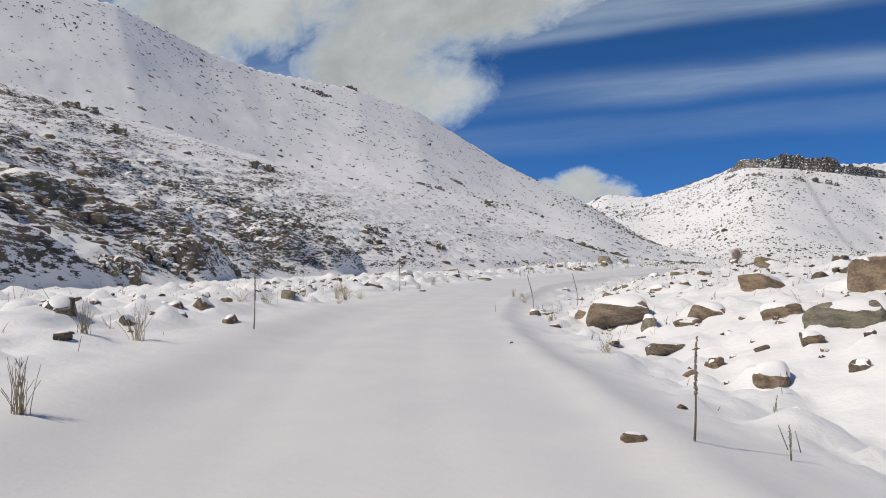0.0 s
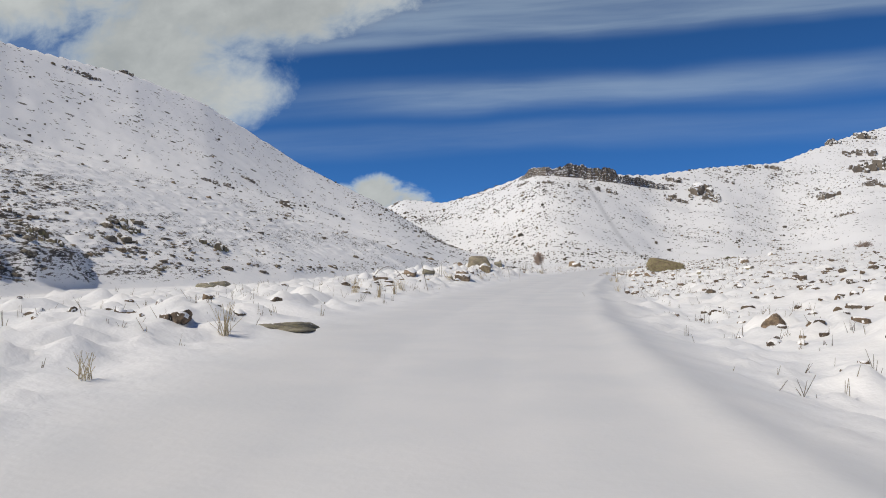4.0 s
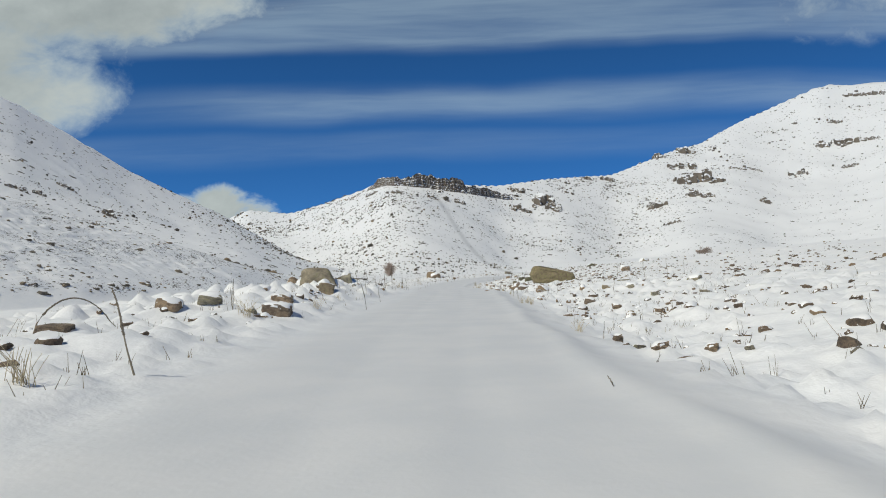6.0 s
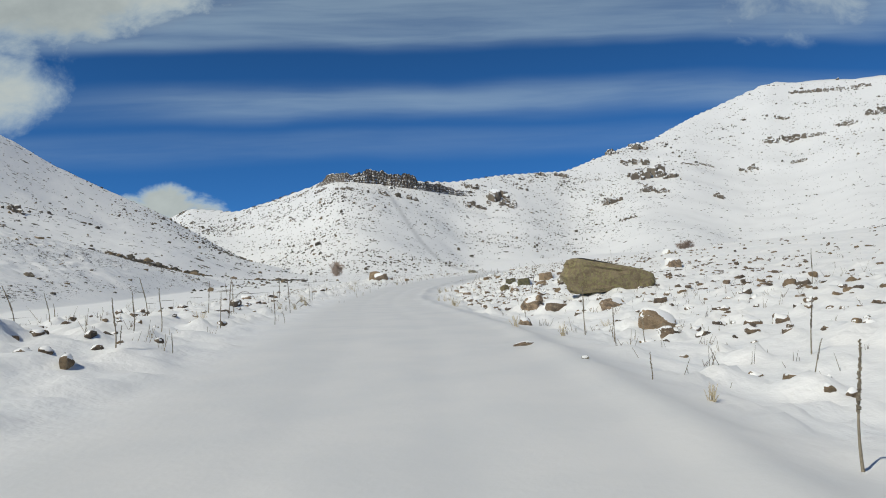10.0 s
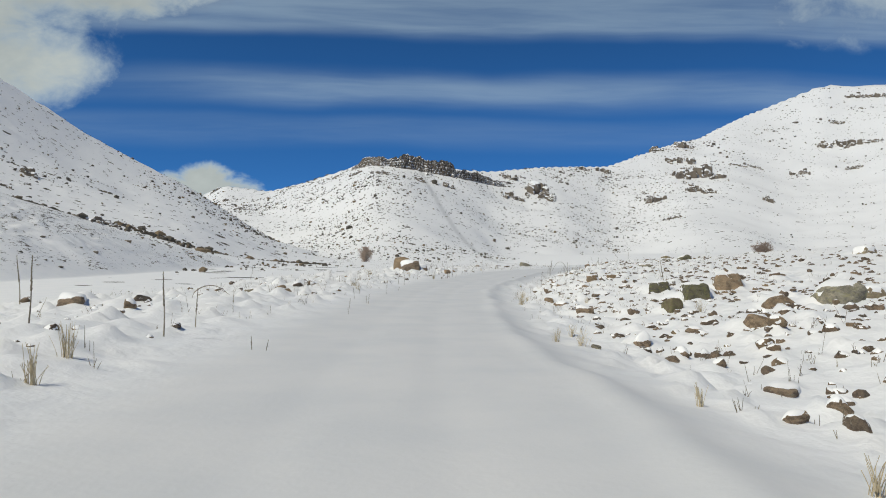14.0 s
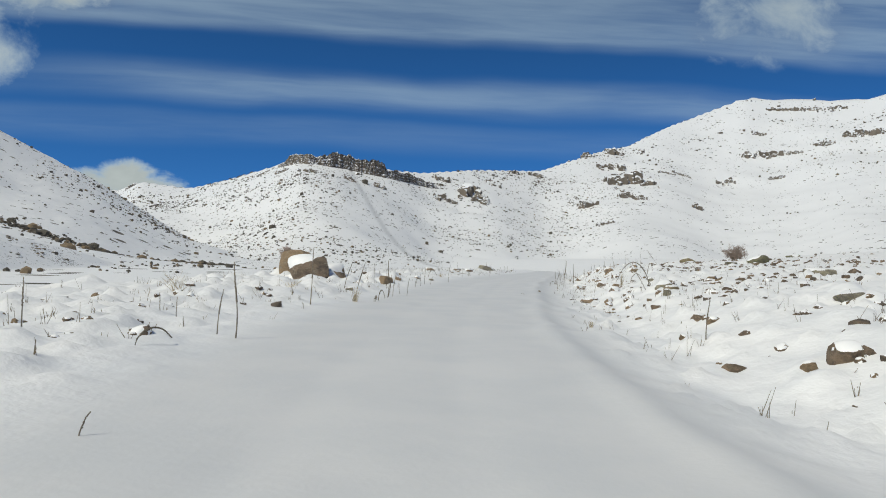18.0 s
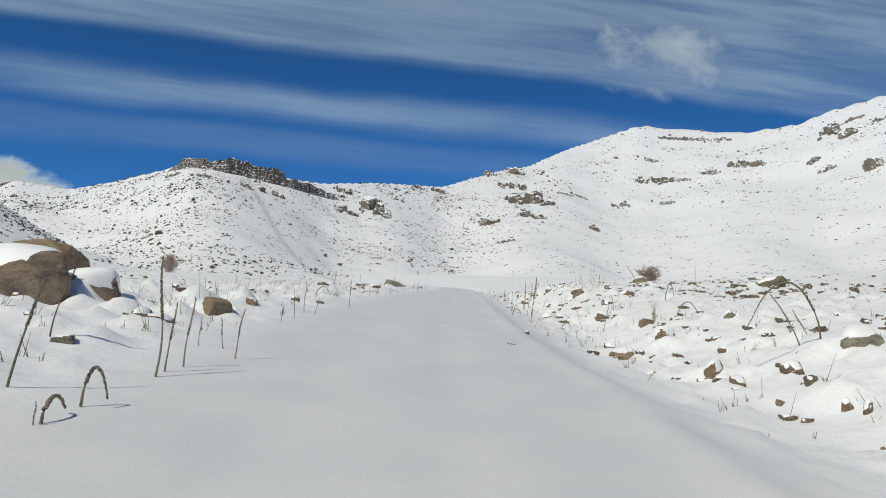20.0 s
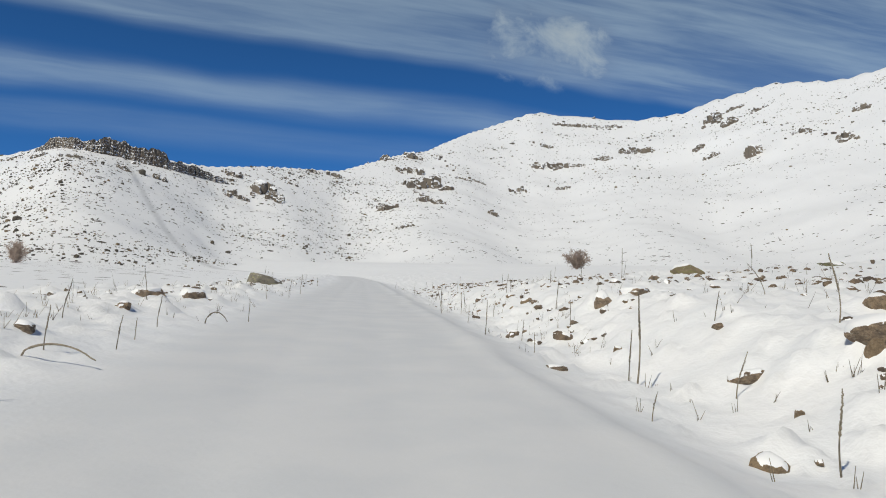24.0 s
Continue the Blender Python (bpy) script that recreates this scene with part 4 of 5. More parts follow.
# ---- ground and hills ----
def sheet(name, rows_x, rows_y, rows_z, scree, stony, closed=False):
    """A grid of points as one smooth mesh."""
    h, w = rows_x.shape
    me = bpy.data.meshes.new(name)
    i = np.arange(h * w).reshape(h, w)
    if closed:
        i = np.concatenate([i, i[:, :1]], axis=1)
    quads = np.stack([i[:-1, :-1], i[:-1, 1:], i[1:, 1:], i[1:, :-1]], axis=-1).reshape(-1, 4)
    me.vertices.add(h * w)
    me.vertices.foreach_set("co", np.stack([rows_x, rows_y, rows_z], axis=-1).astype(np.float32).ravel())
    me.loops.add(quads.size)
    me.loops.foreach_set("vertex_index", quads.astype(np.int32).ravel())
    me.polygons.add(len(quads))
    me.polygons.foreach_set("loop_start", np.arange(0, quads.size, 4, dtype=np.int32))
    me.polygons.foreach_set("use_smooth", np.ones(len(quads), bool))
    me.update(calc_edges=True)
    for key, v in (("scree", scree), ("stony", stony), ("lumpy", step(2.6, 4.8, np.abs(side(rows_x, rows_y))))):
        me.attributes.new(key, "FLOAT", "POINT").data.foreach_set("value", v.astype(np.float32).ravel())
    me.materials.append(SNOW_GROUND)
    return new(name, me)


def spaced(lo, hi, fine_lo, fine_hi, cell, growth, most):
    mid = list(np.arange(fine_lo, fine_hi + cell / 2, cell))
    out, s, v = [], cell, mid[-1]
    while v < hi:
        s = min(s * growth, most)
        v += s
        out.append(v)
    back, s, v = [], cell, mid[0]
    while v > lo:
        s = min(s * growth, most)
        v -= s
        back.append(v)
    return np.array(back[::-1] + mid + out)


NEAR = (-150.0, 170.0, -30.0, 470.0)
ds = spaced(-150, 160, -11, 17, 0.17, 1.045, 1.25)
ds = np.concatenate([np.arange(-150, -112, 1.2), np.arange(-112, -14, 0.45), ds[ds > -13.8]])
ys = spaced(-30, 470, -2, 262, 0.26, 1.05, 3.0)
dd, gy = np.meshgrid(ds, ys)
gx = dd + track_x(gy)
gz, g_scree, g_stony = height(gx, gy)
# snow banked up behind and beside each rock
for x, y, w, h, _ in ROCKS + [r[:5] for r in FACES] + [(l[0], l[1], l[2], l[4], "") for l in LANDMARKS]:
    if w < 0.3:
        continue
    reach = 1.6 * w + 0.3
    i0, i1 = np.searchsorted(ys, (y - reach, y + 1.6 * reach))
    j0, j1 = np.searchsorted(ds, (x - float(track_x(y)) - 1.5 * reach, x - float(track_x(y)) + 1.5 * reach))
    px, py, pz = gx[i0:i1, j0:j1], gy[i0:i1, j0:j1], gz[i0:i1, j0:j1]
    ragged = 0.5 * fbm(px / 0.5 + x, py / 0.5, 3, 7)
    far_ = np.where(py > y + 0.4 * w, 1.25, 0.62) * w
    q = np.clip(1.05 + ragged - ((px - x) / (0.85 * w + 0.1)) ** 2 - ((py - y - 0.4 * w) / far_) ** 2, 0, 1)
    gz[i0:i1, j0:j1] = pz + 0.42 * min(h, 0.85) * q * q * (3 - 2 * q) * np.clip(1.2 - w / 4, 0.5, 1)
steep = -np.gradient(gz, axis=1) / np.gradient(gx, axis=1)
g_scree = g_scree * np.clip(0.4 + 1.0 * step(0.2, 0.8, steep), 0, 1.35)
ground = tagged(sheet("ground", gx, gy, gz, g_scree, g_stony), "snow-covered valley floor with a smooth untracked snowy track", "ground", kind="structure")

az = np.concatenate([np.arange(-180, -80, 2.0), np.arange(-80, 80, 0.14), np.arange(80, 180, 2.0)])
rr = 130 * 1.0125 ** np.arange(0, 276)
ra, rb = np.meshgrid(az, rr)
hx, hy = HUB[0] + rb * np.sin(np.radians(ra)), HUB[1] + rb * np.cos(np.radians(ra))
hz, h_scree, h_stony = height(hx, hy, False)
hd = hx - track_x(hy)
inside = np.minimum(np.minimum(hd - ds[0], ds[-1] - hd), np.minimum(hy - ys[0], ys[-1] - hy))
hz = hz - np.where(inside > 0, np.minimum(0.08 + 0.2 * inside, 8), 0)
tagged(sheet("mountain_backdrop", hx, hy, hz, h_scree, h_stony, True), "snow-dusted stony mountains closing the valley", "mountain", kind="structure")

# ---- things: helpers ----
def part(name, me, material_, parent, label=""):
    """Links a mesh as one part under a thing or a part."""
    if not me.materials:
        me.materials.append(material_)
    ob = new(name, me)
    ob.parent = parent
    if label:
        tagged(ob, label)
    return ob


def mesh_from(name, verts, faces, smooth=False):
    me = bpy.data.meshes.new(name)
    if isinstance(faces, np.ndarray):
        k = faces.shape[1]
        me.vertices.add(len(verts))
        me.vertices.foreach_set("co", np.asarray(verts, np.float32).ravel())
        me.loops.add(faces.size)
        me.loops.foreach_set("vertex_index", faces.astype(np.int32).ravel())
        me.polygons.add(len(faces))
        me.polygons.foreach_set("loop_start", np.arange(0, faces.size, k, dtype=np.int32))
        me.polygons.foreach_set("use_smooth", np.full(len(faces), smooth))
        me.update(calc_edges=True)
        return me
    me.from_pydata([tuple(v) for v in verts], [], [tuple(f) for f in faces])
    if smooth:
        me.polygons.foreach_set("use_smooth", np.ones(len(faces), bool))
    me.update()
    return me


def ball(sub):
    bm = bmesh.new()
    bmesh.ops.create_icosphere(bm, subdivisions=sub, radius=1.0)
    bm.verts.ensure_lookup_table()
    v = np.array([p.co for p in bm.verts])
    f = np.array([[q.index for q in p.verts] for p in bm.faces])
    bm.free()
    return v / np.linalg.norm(v, axis=1)[:, None], f


BALLS = {1: ball(1), 2: ball(2), 3: ball(3), 4: ball(4)}


def boulder(seed, sub, blocky, snow=1.0, cover=0.36):
    """An angular stone in a box 1 x 1, from -0.4 to 1 high, and the snow that lies on it: verts, faces, verts, faces."""
    rng = np.random.default_rng(seed)
    d, f = BALLS[sub]
    axes = np.array([(1, 0, 0), (-1, 0, 0), (0, 1, 0), (0, -1, 0), (0, 0, 1), (0, 0, -1)], float)
    square = blocky and seed % 4 == 0
    normals = np.concatenate([axes + rng.normal(0, 0.1 if square else 0.22, axes.shape), rng.normal(0, 1, (9, 3))])
    normals /= np.linalg.norm(normals, axis=1)[:, None]
    if not blocky:
        normals = normals @ np.array(Euler(rng.uniform(-0.9, 0.9, 3)).to_matrix()).T
    offs = np.concatenate([rng.uniform(0.62, 0.8, 6), rng.uniform(0.84, 1.05, 9) if square else rng.uniform(0.70, 0.95, 9)]) if blocky else rng.uniform(0.72, 0.95, 15)
    dots = np.maximum(d @ normals.T, 0.06)
    v = d * np.minimum((offs / dots).min(axis=1), 1.25)[:, None]
    v = v * (1 + 0.05 * fbm(v[:, 0] * 3 + seed, v[:, 1] * 3 + 4 * v[:, 2], 3, seed) - 0.045 * step(0.55, 0.8, vnoise(v[:, 0] * 5 + v[:, 1] * 4 + seed, v[:, 2] * 6 - v[:, 1] * 2, seed + 9)))[:, None]
    ends = np.concatenate([f[:, [0, 1]], f[:, [1, 2]], f[:, [2, 0]]])
    for _ in range(max(0, sub - 3)):
        tot, n = np.zeros_like(v), np.zeros(len(v))
        np.add.at(tot, ends[:, 0], v[ends[:, 1]])
        np.add.at(n, ends[:, 0], 1)
        v = 0.5 * v + 0.5 * tot / n[:, None]
    lo, hi = v.min(axis=0), v.max(axis=0)
    v = (v - lo) / (hi - lo)
    v = v * (1, 1, 1.4) - (0.5, 0.5, 0.4)
    # the snow lies on top and on the lee side, its lower rim sunk into the stone
    field = d @ np.array((0.0, 0.32, 0.95)) - cover + 0.26 * fbm(d[:, 0] * 2.3 + seed, d[:, 1] * 2.3 + d[:, 2], 3, seed + 3)
    thick = 0.145 * snow * step(0.0, 0.5, field)
    c = v + thick[:, None] * (d * 0.3 + (0, 0, 0.85))
    pull = np.concatenate([f[:, [0, 1]], f[:, [1, 2]], f[:, [2, 0]]])
    for _ in range(3):
        tot, n = np.zeros_like(c), np.zeros(len(c))
        np.add.at(tot, pull[:, 0], c[pull[:, 1]])
        np.add.at(n, pull[:, 0], 1)
        c = np.where((field > 0.06)[:, None], 0.4 * c + 0.6 * tot / n[:, None], c)
    c[:, 2] = np.maximum(c[:, 2], v[:, 2] + 0.45 * thick)
    mid = np.array((0, 0, 0.3))
    c = np.where((field < 0)[:, None], mid + (v - mid) * (1 + np.maximum(field, -0.2)[:, None] * 0.35), c)
    cf = f[field[f].max(axis=1) > -0.03]
    used = np.unique(cf)
    index = np.full(len(v), -1)
    index[used] = np.arange(len(used))
    return v, f, c[used], index[cf]


def tube(points, radii, sides=6, phase=0.0):
    """A tube along points: verts, faces."""
    pts = np.asarray(points, float)
    tan = np.gradient(pts, axis=0)
    tan /= np.linalg.norm(tan, axis=1)[:, None] + 1e-9
    ref = np.where(np.abs(tan[:, 2:3]) > 0.9, np.array([[1.0, 0, 0]]), np.array([[0, 0, 1.0]]))
    u = np.cross(tan, ref)
    u /= np.linalg.norm(u, axis=1)[:, None] + 1e-9
    w = np.cross(tan, u)
    a = np.arange(sides) * 2 * np.pi / sides + phase
    v = pts[:, None] + np.asarray(radii)[:, None, None] * (np.cos(a)[None, :, None] * u[:, None] + np.sin(a)[None, :, None] * w[:, None])
    faces = []
    for i in range(len(pts) - 1):
        for k in range(sides):
            k2 = (k + 1) % sides
            faces.append((i * sides + k, i * sides + k2, (i + 1) * sides + k2, (i + 1) * sides + k))
    faces.append(tuple(range(sides))[::-1])
    faces.append(tuple((len(pts) - 1) * sides + k for k in range(sides)))
    return v.reshape(-1, 3), faces


def joined(pieces):
    vs, fs, n = [], [], 0
    for v, f in pieces:
        vs.append(np.asarray(v))
        fs += [tuple(int(i) + n for i in q) for q in f]
        n += len(v)
    return np.concatenate(vs), fs


# ---- rocks beside the track ----
TINTS = {"b": (ROCK_BROWN, "brown angular rock"), "g": (ROCK_GREY, "grey lichen-spotted angular rock"), "m": (ROCK_GREEN, "mossy olive-green rock")}
SHADES, CAPS = {}, {}
for k in range(16):
    for fineness in (3, 4):
        bv, bf, cv, cf = boulder(100 + k, fineness, k % 2 == 0, 1.0, 0.16 + 0.07 * (k % 4))
        _, _, tv, tf = boulder(100 + k, fineness, k % 2 == 0, 0.5, 0.42)
        for kind_, (mat_, _) in TINTS.items():
            SHADES[kind_, k, fineness] = mesh_from("rock", bv, bf)
            SHADES[kind_, k, fineness].materials.append(mat_)
        CAPS[k, fineness] = mesh_from("thick_snow", cv, cf, True), mesh_from("thin_snow", tv, tf, True)
        for me in CAPS[k, fineness]:
            me.materials.append(SNOW)
rng = random.Random(5)


def place_rock(x, y, w, depth, h, kind_, k, turn, cap, sink=0.22):
    """cap: 0 bare, 1 a thick cap of snow, 2 a thin one."""
    fineness = 4 if w > 0.55 else 3
    ob = new("boulder" if w > 1.4 else "rock", SHADES[kind_, k, fineness])
    ob.matrix_basis = pose(x, y, ground_z(x, y) - sink * h, rng.uniform(-9, 9), rng.uniform(-9, 9), turn) @ Matrix.Diagonal((w, depth, h * 1.05, 1))
    if cap:
        part("snow_cap", CAPS[k, fineness][cap - 1], SNOW, ob)
    size = "large" if w > 1.4 else "small" if w < 0.45 else "half-buried"
    tagged(ob, f"{size} {TINTS[kind_][1]} {'capped with snow' if cap else 'swept bare of snow'} in the snowfield", "boulder" if w > 1.4 else "rock", "rocks beside the track")


for x, y, w, h, kind_ in ROCKS:
    cap = rng.choices((0, 1, 2), (10, 72, 18) if w < 0.9 else (10, 50, 40))[0]
    place_rock(x, y, w, w * rng.uniform(0.75, 1.1), h, kind_, rng.randrange(16), rng.uniform(-25, 25), cap, 0.3)
for x, y, w, h, kind_, cap in FACES:
    cap = 2 if cap and w > 1.1 else cap
    place_rock(x, y, w, w * rng.uniform(0.7, 1.0), h, kind_, rng.randrange(16), rng.uniform(-20, 20), cap, 0.3)
# the landmarks among them: a boulder heap, a long slab, and a broad snow-topped block
for x, y, w, depth, h, kind_, k, turn, cap in LANDMARKS:
    place_rock(x, y, w, depth, h, kind_, k, turn, cap, 0.12)

# the long slab beside the track: thick at one end, undercut there, and thinning out to the other
d, f = BALLS[4]
v = np.sign(d) * np.abs(d) ** 0.42
v[:, :2] *= (1 + 0.10 * fbm(v[:, 2] * 2 + 3, v[:, 0] * 2, 2, 611))[:, None]
thin = step(-1.0, 1.0, v[:, 0])
v[:, 2] = np.where(v[:, 2] > 0, v[:, 2] * (1.12 - 0.42 * thin), v[:, 2] * (1.0 - 0.35 * thin))
v[:, 0] += 0.16 * step(0.1, -0.9, v[:, 2]) * step(-0.5, -1.0, v[:, 0]) - 0.10 * v[:, 2] * step(0.5, 1.0, v[:, 0])
v += (0.05 * fbm(v[:, 0] * 2.5 + 9, v[:, 1] * 2.5 + 3 * v[:, 2], 4, 613) - 0.05 * step(0.6, 0.75, vnoise(v[:, 0] * 4 + v[:, 2] * 3, v[:, 2] * 5 - v[:, 1] * 2, 615)))[:, None] * d
slab = new("boulder", mesh_from("slab", v * (2.2, 0.95, 0.86), f))
slab.data.materials.append(ROCK_OLIVE)
slab.matrix_basis = pose(7.05, 131.06, ground_z(7.05, 131.06) + 0.6, 0, 5, -10)
tagged(slab, "long grey-olive lichened stone slab resting on small rocks in the snow", "boulder", "rocks beside the track")
rim = v[:, 2] - 0.50 + 0.22 * fbm(v[:, 0] * 2.2, v[:, 1] * 3, 3, 617) - 0.7 * step(0.3, -0.9, v[:, 1])
lying = f[(rim[f] > 0.12).all(axis=1)]
part("snow_cap", mesh_from("thin_snow", v * (2.2, 0.95, 0.86) + np.clip(rim - 0.1, 0, 0.4)[:, None] * (0, 0, 0.16), lying, True), SNOW, slab)

# ---- dry mullein stalks ----
def stalk(x, y, path, h, branches, stout=1.0):
    """A dried flower stalk: stem, knobbly seed head, and side branches on the tallest."""
    root = new("dried_stalk")
    root.matrix_basis = pose(x, y, ground_z(x, y))
    p = np.array(path)
    n = len(p)
    cut = int(n * (0.5 if stout == 1 else 0.15))
    r0, r1 = 0.006 + 0.005 * h, 0.008 + 0.008 * h + 0.012 * (h > 1.75)
    rs = stout * np.linspace(r0 * 1.3, r0 * 0.8, cut + 1)
    part("stem", mesh_from("stem", *tube(p[:cut + 1], rs), True), STALK, root)
    g = np.random.default_rng(int(abs(x * 100 + y * 37)))
    fine_n = max(16, int(h * (70 if stout == 1 else 110)))
    s = np.linspace(cut, n - 1, fine_n)
    head = np.stack([np.interp(s, np.arange(n), p[:, c]) for c in range(3)], axis=1)
    head[:, :2] += g.normal(0, 0.004, (fine_n, 2))
    hr = r1 * stout * np.linspace(1.0, 0.5, fine_n) * g.uniform(0.85, 1.1, fine_n) * np.where(np.arange(fine_n) % 2, 0.9, 1.1)
    part("seed_head", mesh_from("seed_head", *tube(head, hr, 7)), STALK, root, "rough dark brown seed head")
    for b in range(branches):
        a = g.uniform(0, 6.28)
        base = p[int(n * g.uniform(0.42, 0.55))]
        reach, up = g.uniform(0.10, 0.2) * h, g.uniform(0.1, 0.22) * h
        q = [base + np.array((math.cos(a) * reach * u ** 0.7, math.sin(a) * reach * u ** 0.7, up * u ** 1.6)) for u in np.linspace(0, 1, 7)]
        part("branch", mesh_from("branch", *tube(q, np.linspace(r0, r0 * 0.7, 7) * g.uniform(0.8, 1.4, 7), 5)), STALK, root)
    return root


# more of them where they stand thick along the verges
thick_ = random.Random(21)
for lo, hi, many in ((104, 122, 22), (166, 186, 12), (222, 300, 60)):
    for _ in range(many):
        y = thick_.uniform(lo, hi)
        d = thick_.choice((-1, -1, 1)) if hi < 200 else thick_.choice((-1, 1, 1))
        d = d * (3.9 + thick_.expovariate(0.35)) if d < 0 else 3.6 + thick_.expovariate(0.22)
        h = thick_.uniform(0.35, 1.25)
        STALKS.append((float(track_x(y)) + d, y, h, thick_.gauss(0, 0.1) * h, thick_.gauss(0, 0.06) * h))
for x, y, h, lx, ly in STALKS:
    bend = rng.uniform(0.8, 2.2)
    ax, ay = rng.uniform(-0.03, 0.03) * h, rng.uniform(-0.03, 0.03) * h
    path = [(lx * u ** bend + ax * math.sin(u * 5), ly * u ** bend + ay * math.sin(u * 4), -0.08 + (h + 0.08) * (u - 0.12 * (abs(lx) + abs(ly)) / max(h, 0.3) * u * u)) for u in np.linspace(0, 1, 13)]
    tall = h > 1.55
    ob = stalk(x, y, path, h, 7 if (x, y) == CANDELABRA else 0)
    leaning = math.hypot(lx, ly) > 0.22 * h
    tagged(ob, f"{'tall' if tall else 'short' if h < 0.6 else 'slender'} dry brown mullein stalk {'leaning' if leaning else 'upright'} in the snow", "plant", "dry stalks")
for x, y, x2, y2, h in ARCHES:
    span = (x2 - x, y2 - y)
    path = [(span[0] * u, span[1] * u, h * math.sin(math.pi * min(u, 0.97)) ** 0.6 if u > 0 else -0.05) for u in np.linspace(0, 1, 17)]
    ob = stalk(x, y, path, max(0.9, h), 0, 1.25)
    tagged(ob, "dry brown mullein stalk bent over in an arch", "plant", "bent stalks")

# ---- tufts of dry grass ----
def tuft(w, h, seed, dense):
    g = np.random.default_rng(seed)
    pieces = []
    for k in range(dense):
        a, out = g.uniform(0, 6.28), g.uniform(0.05, 0.5) * w
        hh = h * g.uniform(0.45, 1.0)
        b = g.normal(0, 0.10 * w, 2)
        dx, dy = math.cos(a) * out, math.sin(a) * out
        q = [(b[0] + dx * u ** 1.5, b[1] + dy * u ** 1.5, -0.04 + hh * u) for u in np.linspace(0, 1, 5)]
        pieces.append(tube(q, np.linspace(0.0055, 0.003, 5), 4))
    return mesh_from("grass_tuft", *joined(pieces))


for k, (x, y, w, h) in enumerate(TUFTS):
    ob = new("grass_tuft", tuft(max(w, 0.25), max(h, 0.25), 300 + k, 20 if h < 0.5 else 28))
    ob.data.materials.append(STRAW)
    ob.matrix_basis = pose(x, y, ground_z(x, y))
    tagged(ob, "tuft of thin straw-coloured dry grass in snow", "grass", "grass tufts")

# ---- outcrops on the mountains ----
BLOCKS = []
for k in range(12):
    bv, bf, _, _ = boulder(500 + k, 3, True)
    BLOCKS.append(mesh_from("block", bv, bf))
    BLOCKS[-1].materials.append(CLIFF)


CRAGS = []
for me in BLOCKS:
    CRAGS.append(me.copy())
    CRAGS[-1].materials.clear()
    CRAGS[-1].materials.append(CRAG)


def outcrop(x, y, w, h, seed, parent, turn, blocks=BLOCKS, least=1.3):
    """Broken blocks that stand out of the slope in a loose, flat cluster."""
    g = np.random.default_rng(seed)
    size = max(least, 0.55 * h)
    count = int(np.clip(2.5 * w * h / size ** 2, 14, 44))
    ca, sa = math.cos(math.radians(turn)), math.sin(math.radians(turn))
    px, py = g.uniform(-0.5, 0.5, count) * w, np.clip(g.normal(0, 0.6, count), -1.2, 1.2) * h * 0.9
    pz = height(np.append(x + ca * px - sa * py, x), np.append(y + sa * px + ca * py, y))[0]
    for k in range(count):
        s = 0.95 * size * g.uniform(0.35, 1.15) * (1.1 - abs(px[k]) / w)
        ob = part("block", blocks[g.integers(12)], CLIFF, parent)
        ob.matrix_basis = pose(px[k], py[k], pz[k] - pz[-1] - 0.12 * s, g.uniform(-8, 8), g.uniform(-8, 8), g.uniform(-30, 30)) @ Matrix.Diagonal((s * g.uniform(0.8, 1.7), s * g.uniform(0.8, 1.2), s * g.uniform(0.8, 1.5), 1))


for k, (x, y, w, h) in enumerate(OUTCROPS):
    ob = new("rock_outcrop")
    turn = -math.degrees(math.atan2(x - HUB[0], y - HUB[1]))
    ob.matrix_basis = pose(x, y, ground_z(x, y), 0, 0, turn)
    outcrop(x, y, w, h, k, ob, turn)
    tagged(ob, "weathered grey-brown rock outcrop dusted with snow on the mountainside", "rock outcrop", "mountain outcrops")

for k, (x, y, w, h) in enumerate(CRAG_SPOTS):
    ob = new("rock_outcrop")
    turn = -math.degrees(math.atan2(x + 4, y - 8))
    ob.matrix_basis = pose(x, y, ground_z(x, y), 0, 0, turn)
    outcrop(x, y, w, h, 80 + k, ob, turn, CRAGS, 0.6)
    tagged(ob, "olive-brown lichened crag half covered with snow on the scree", "rock outcrop", "crags on the scree slope")

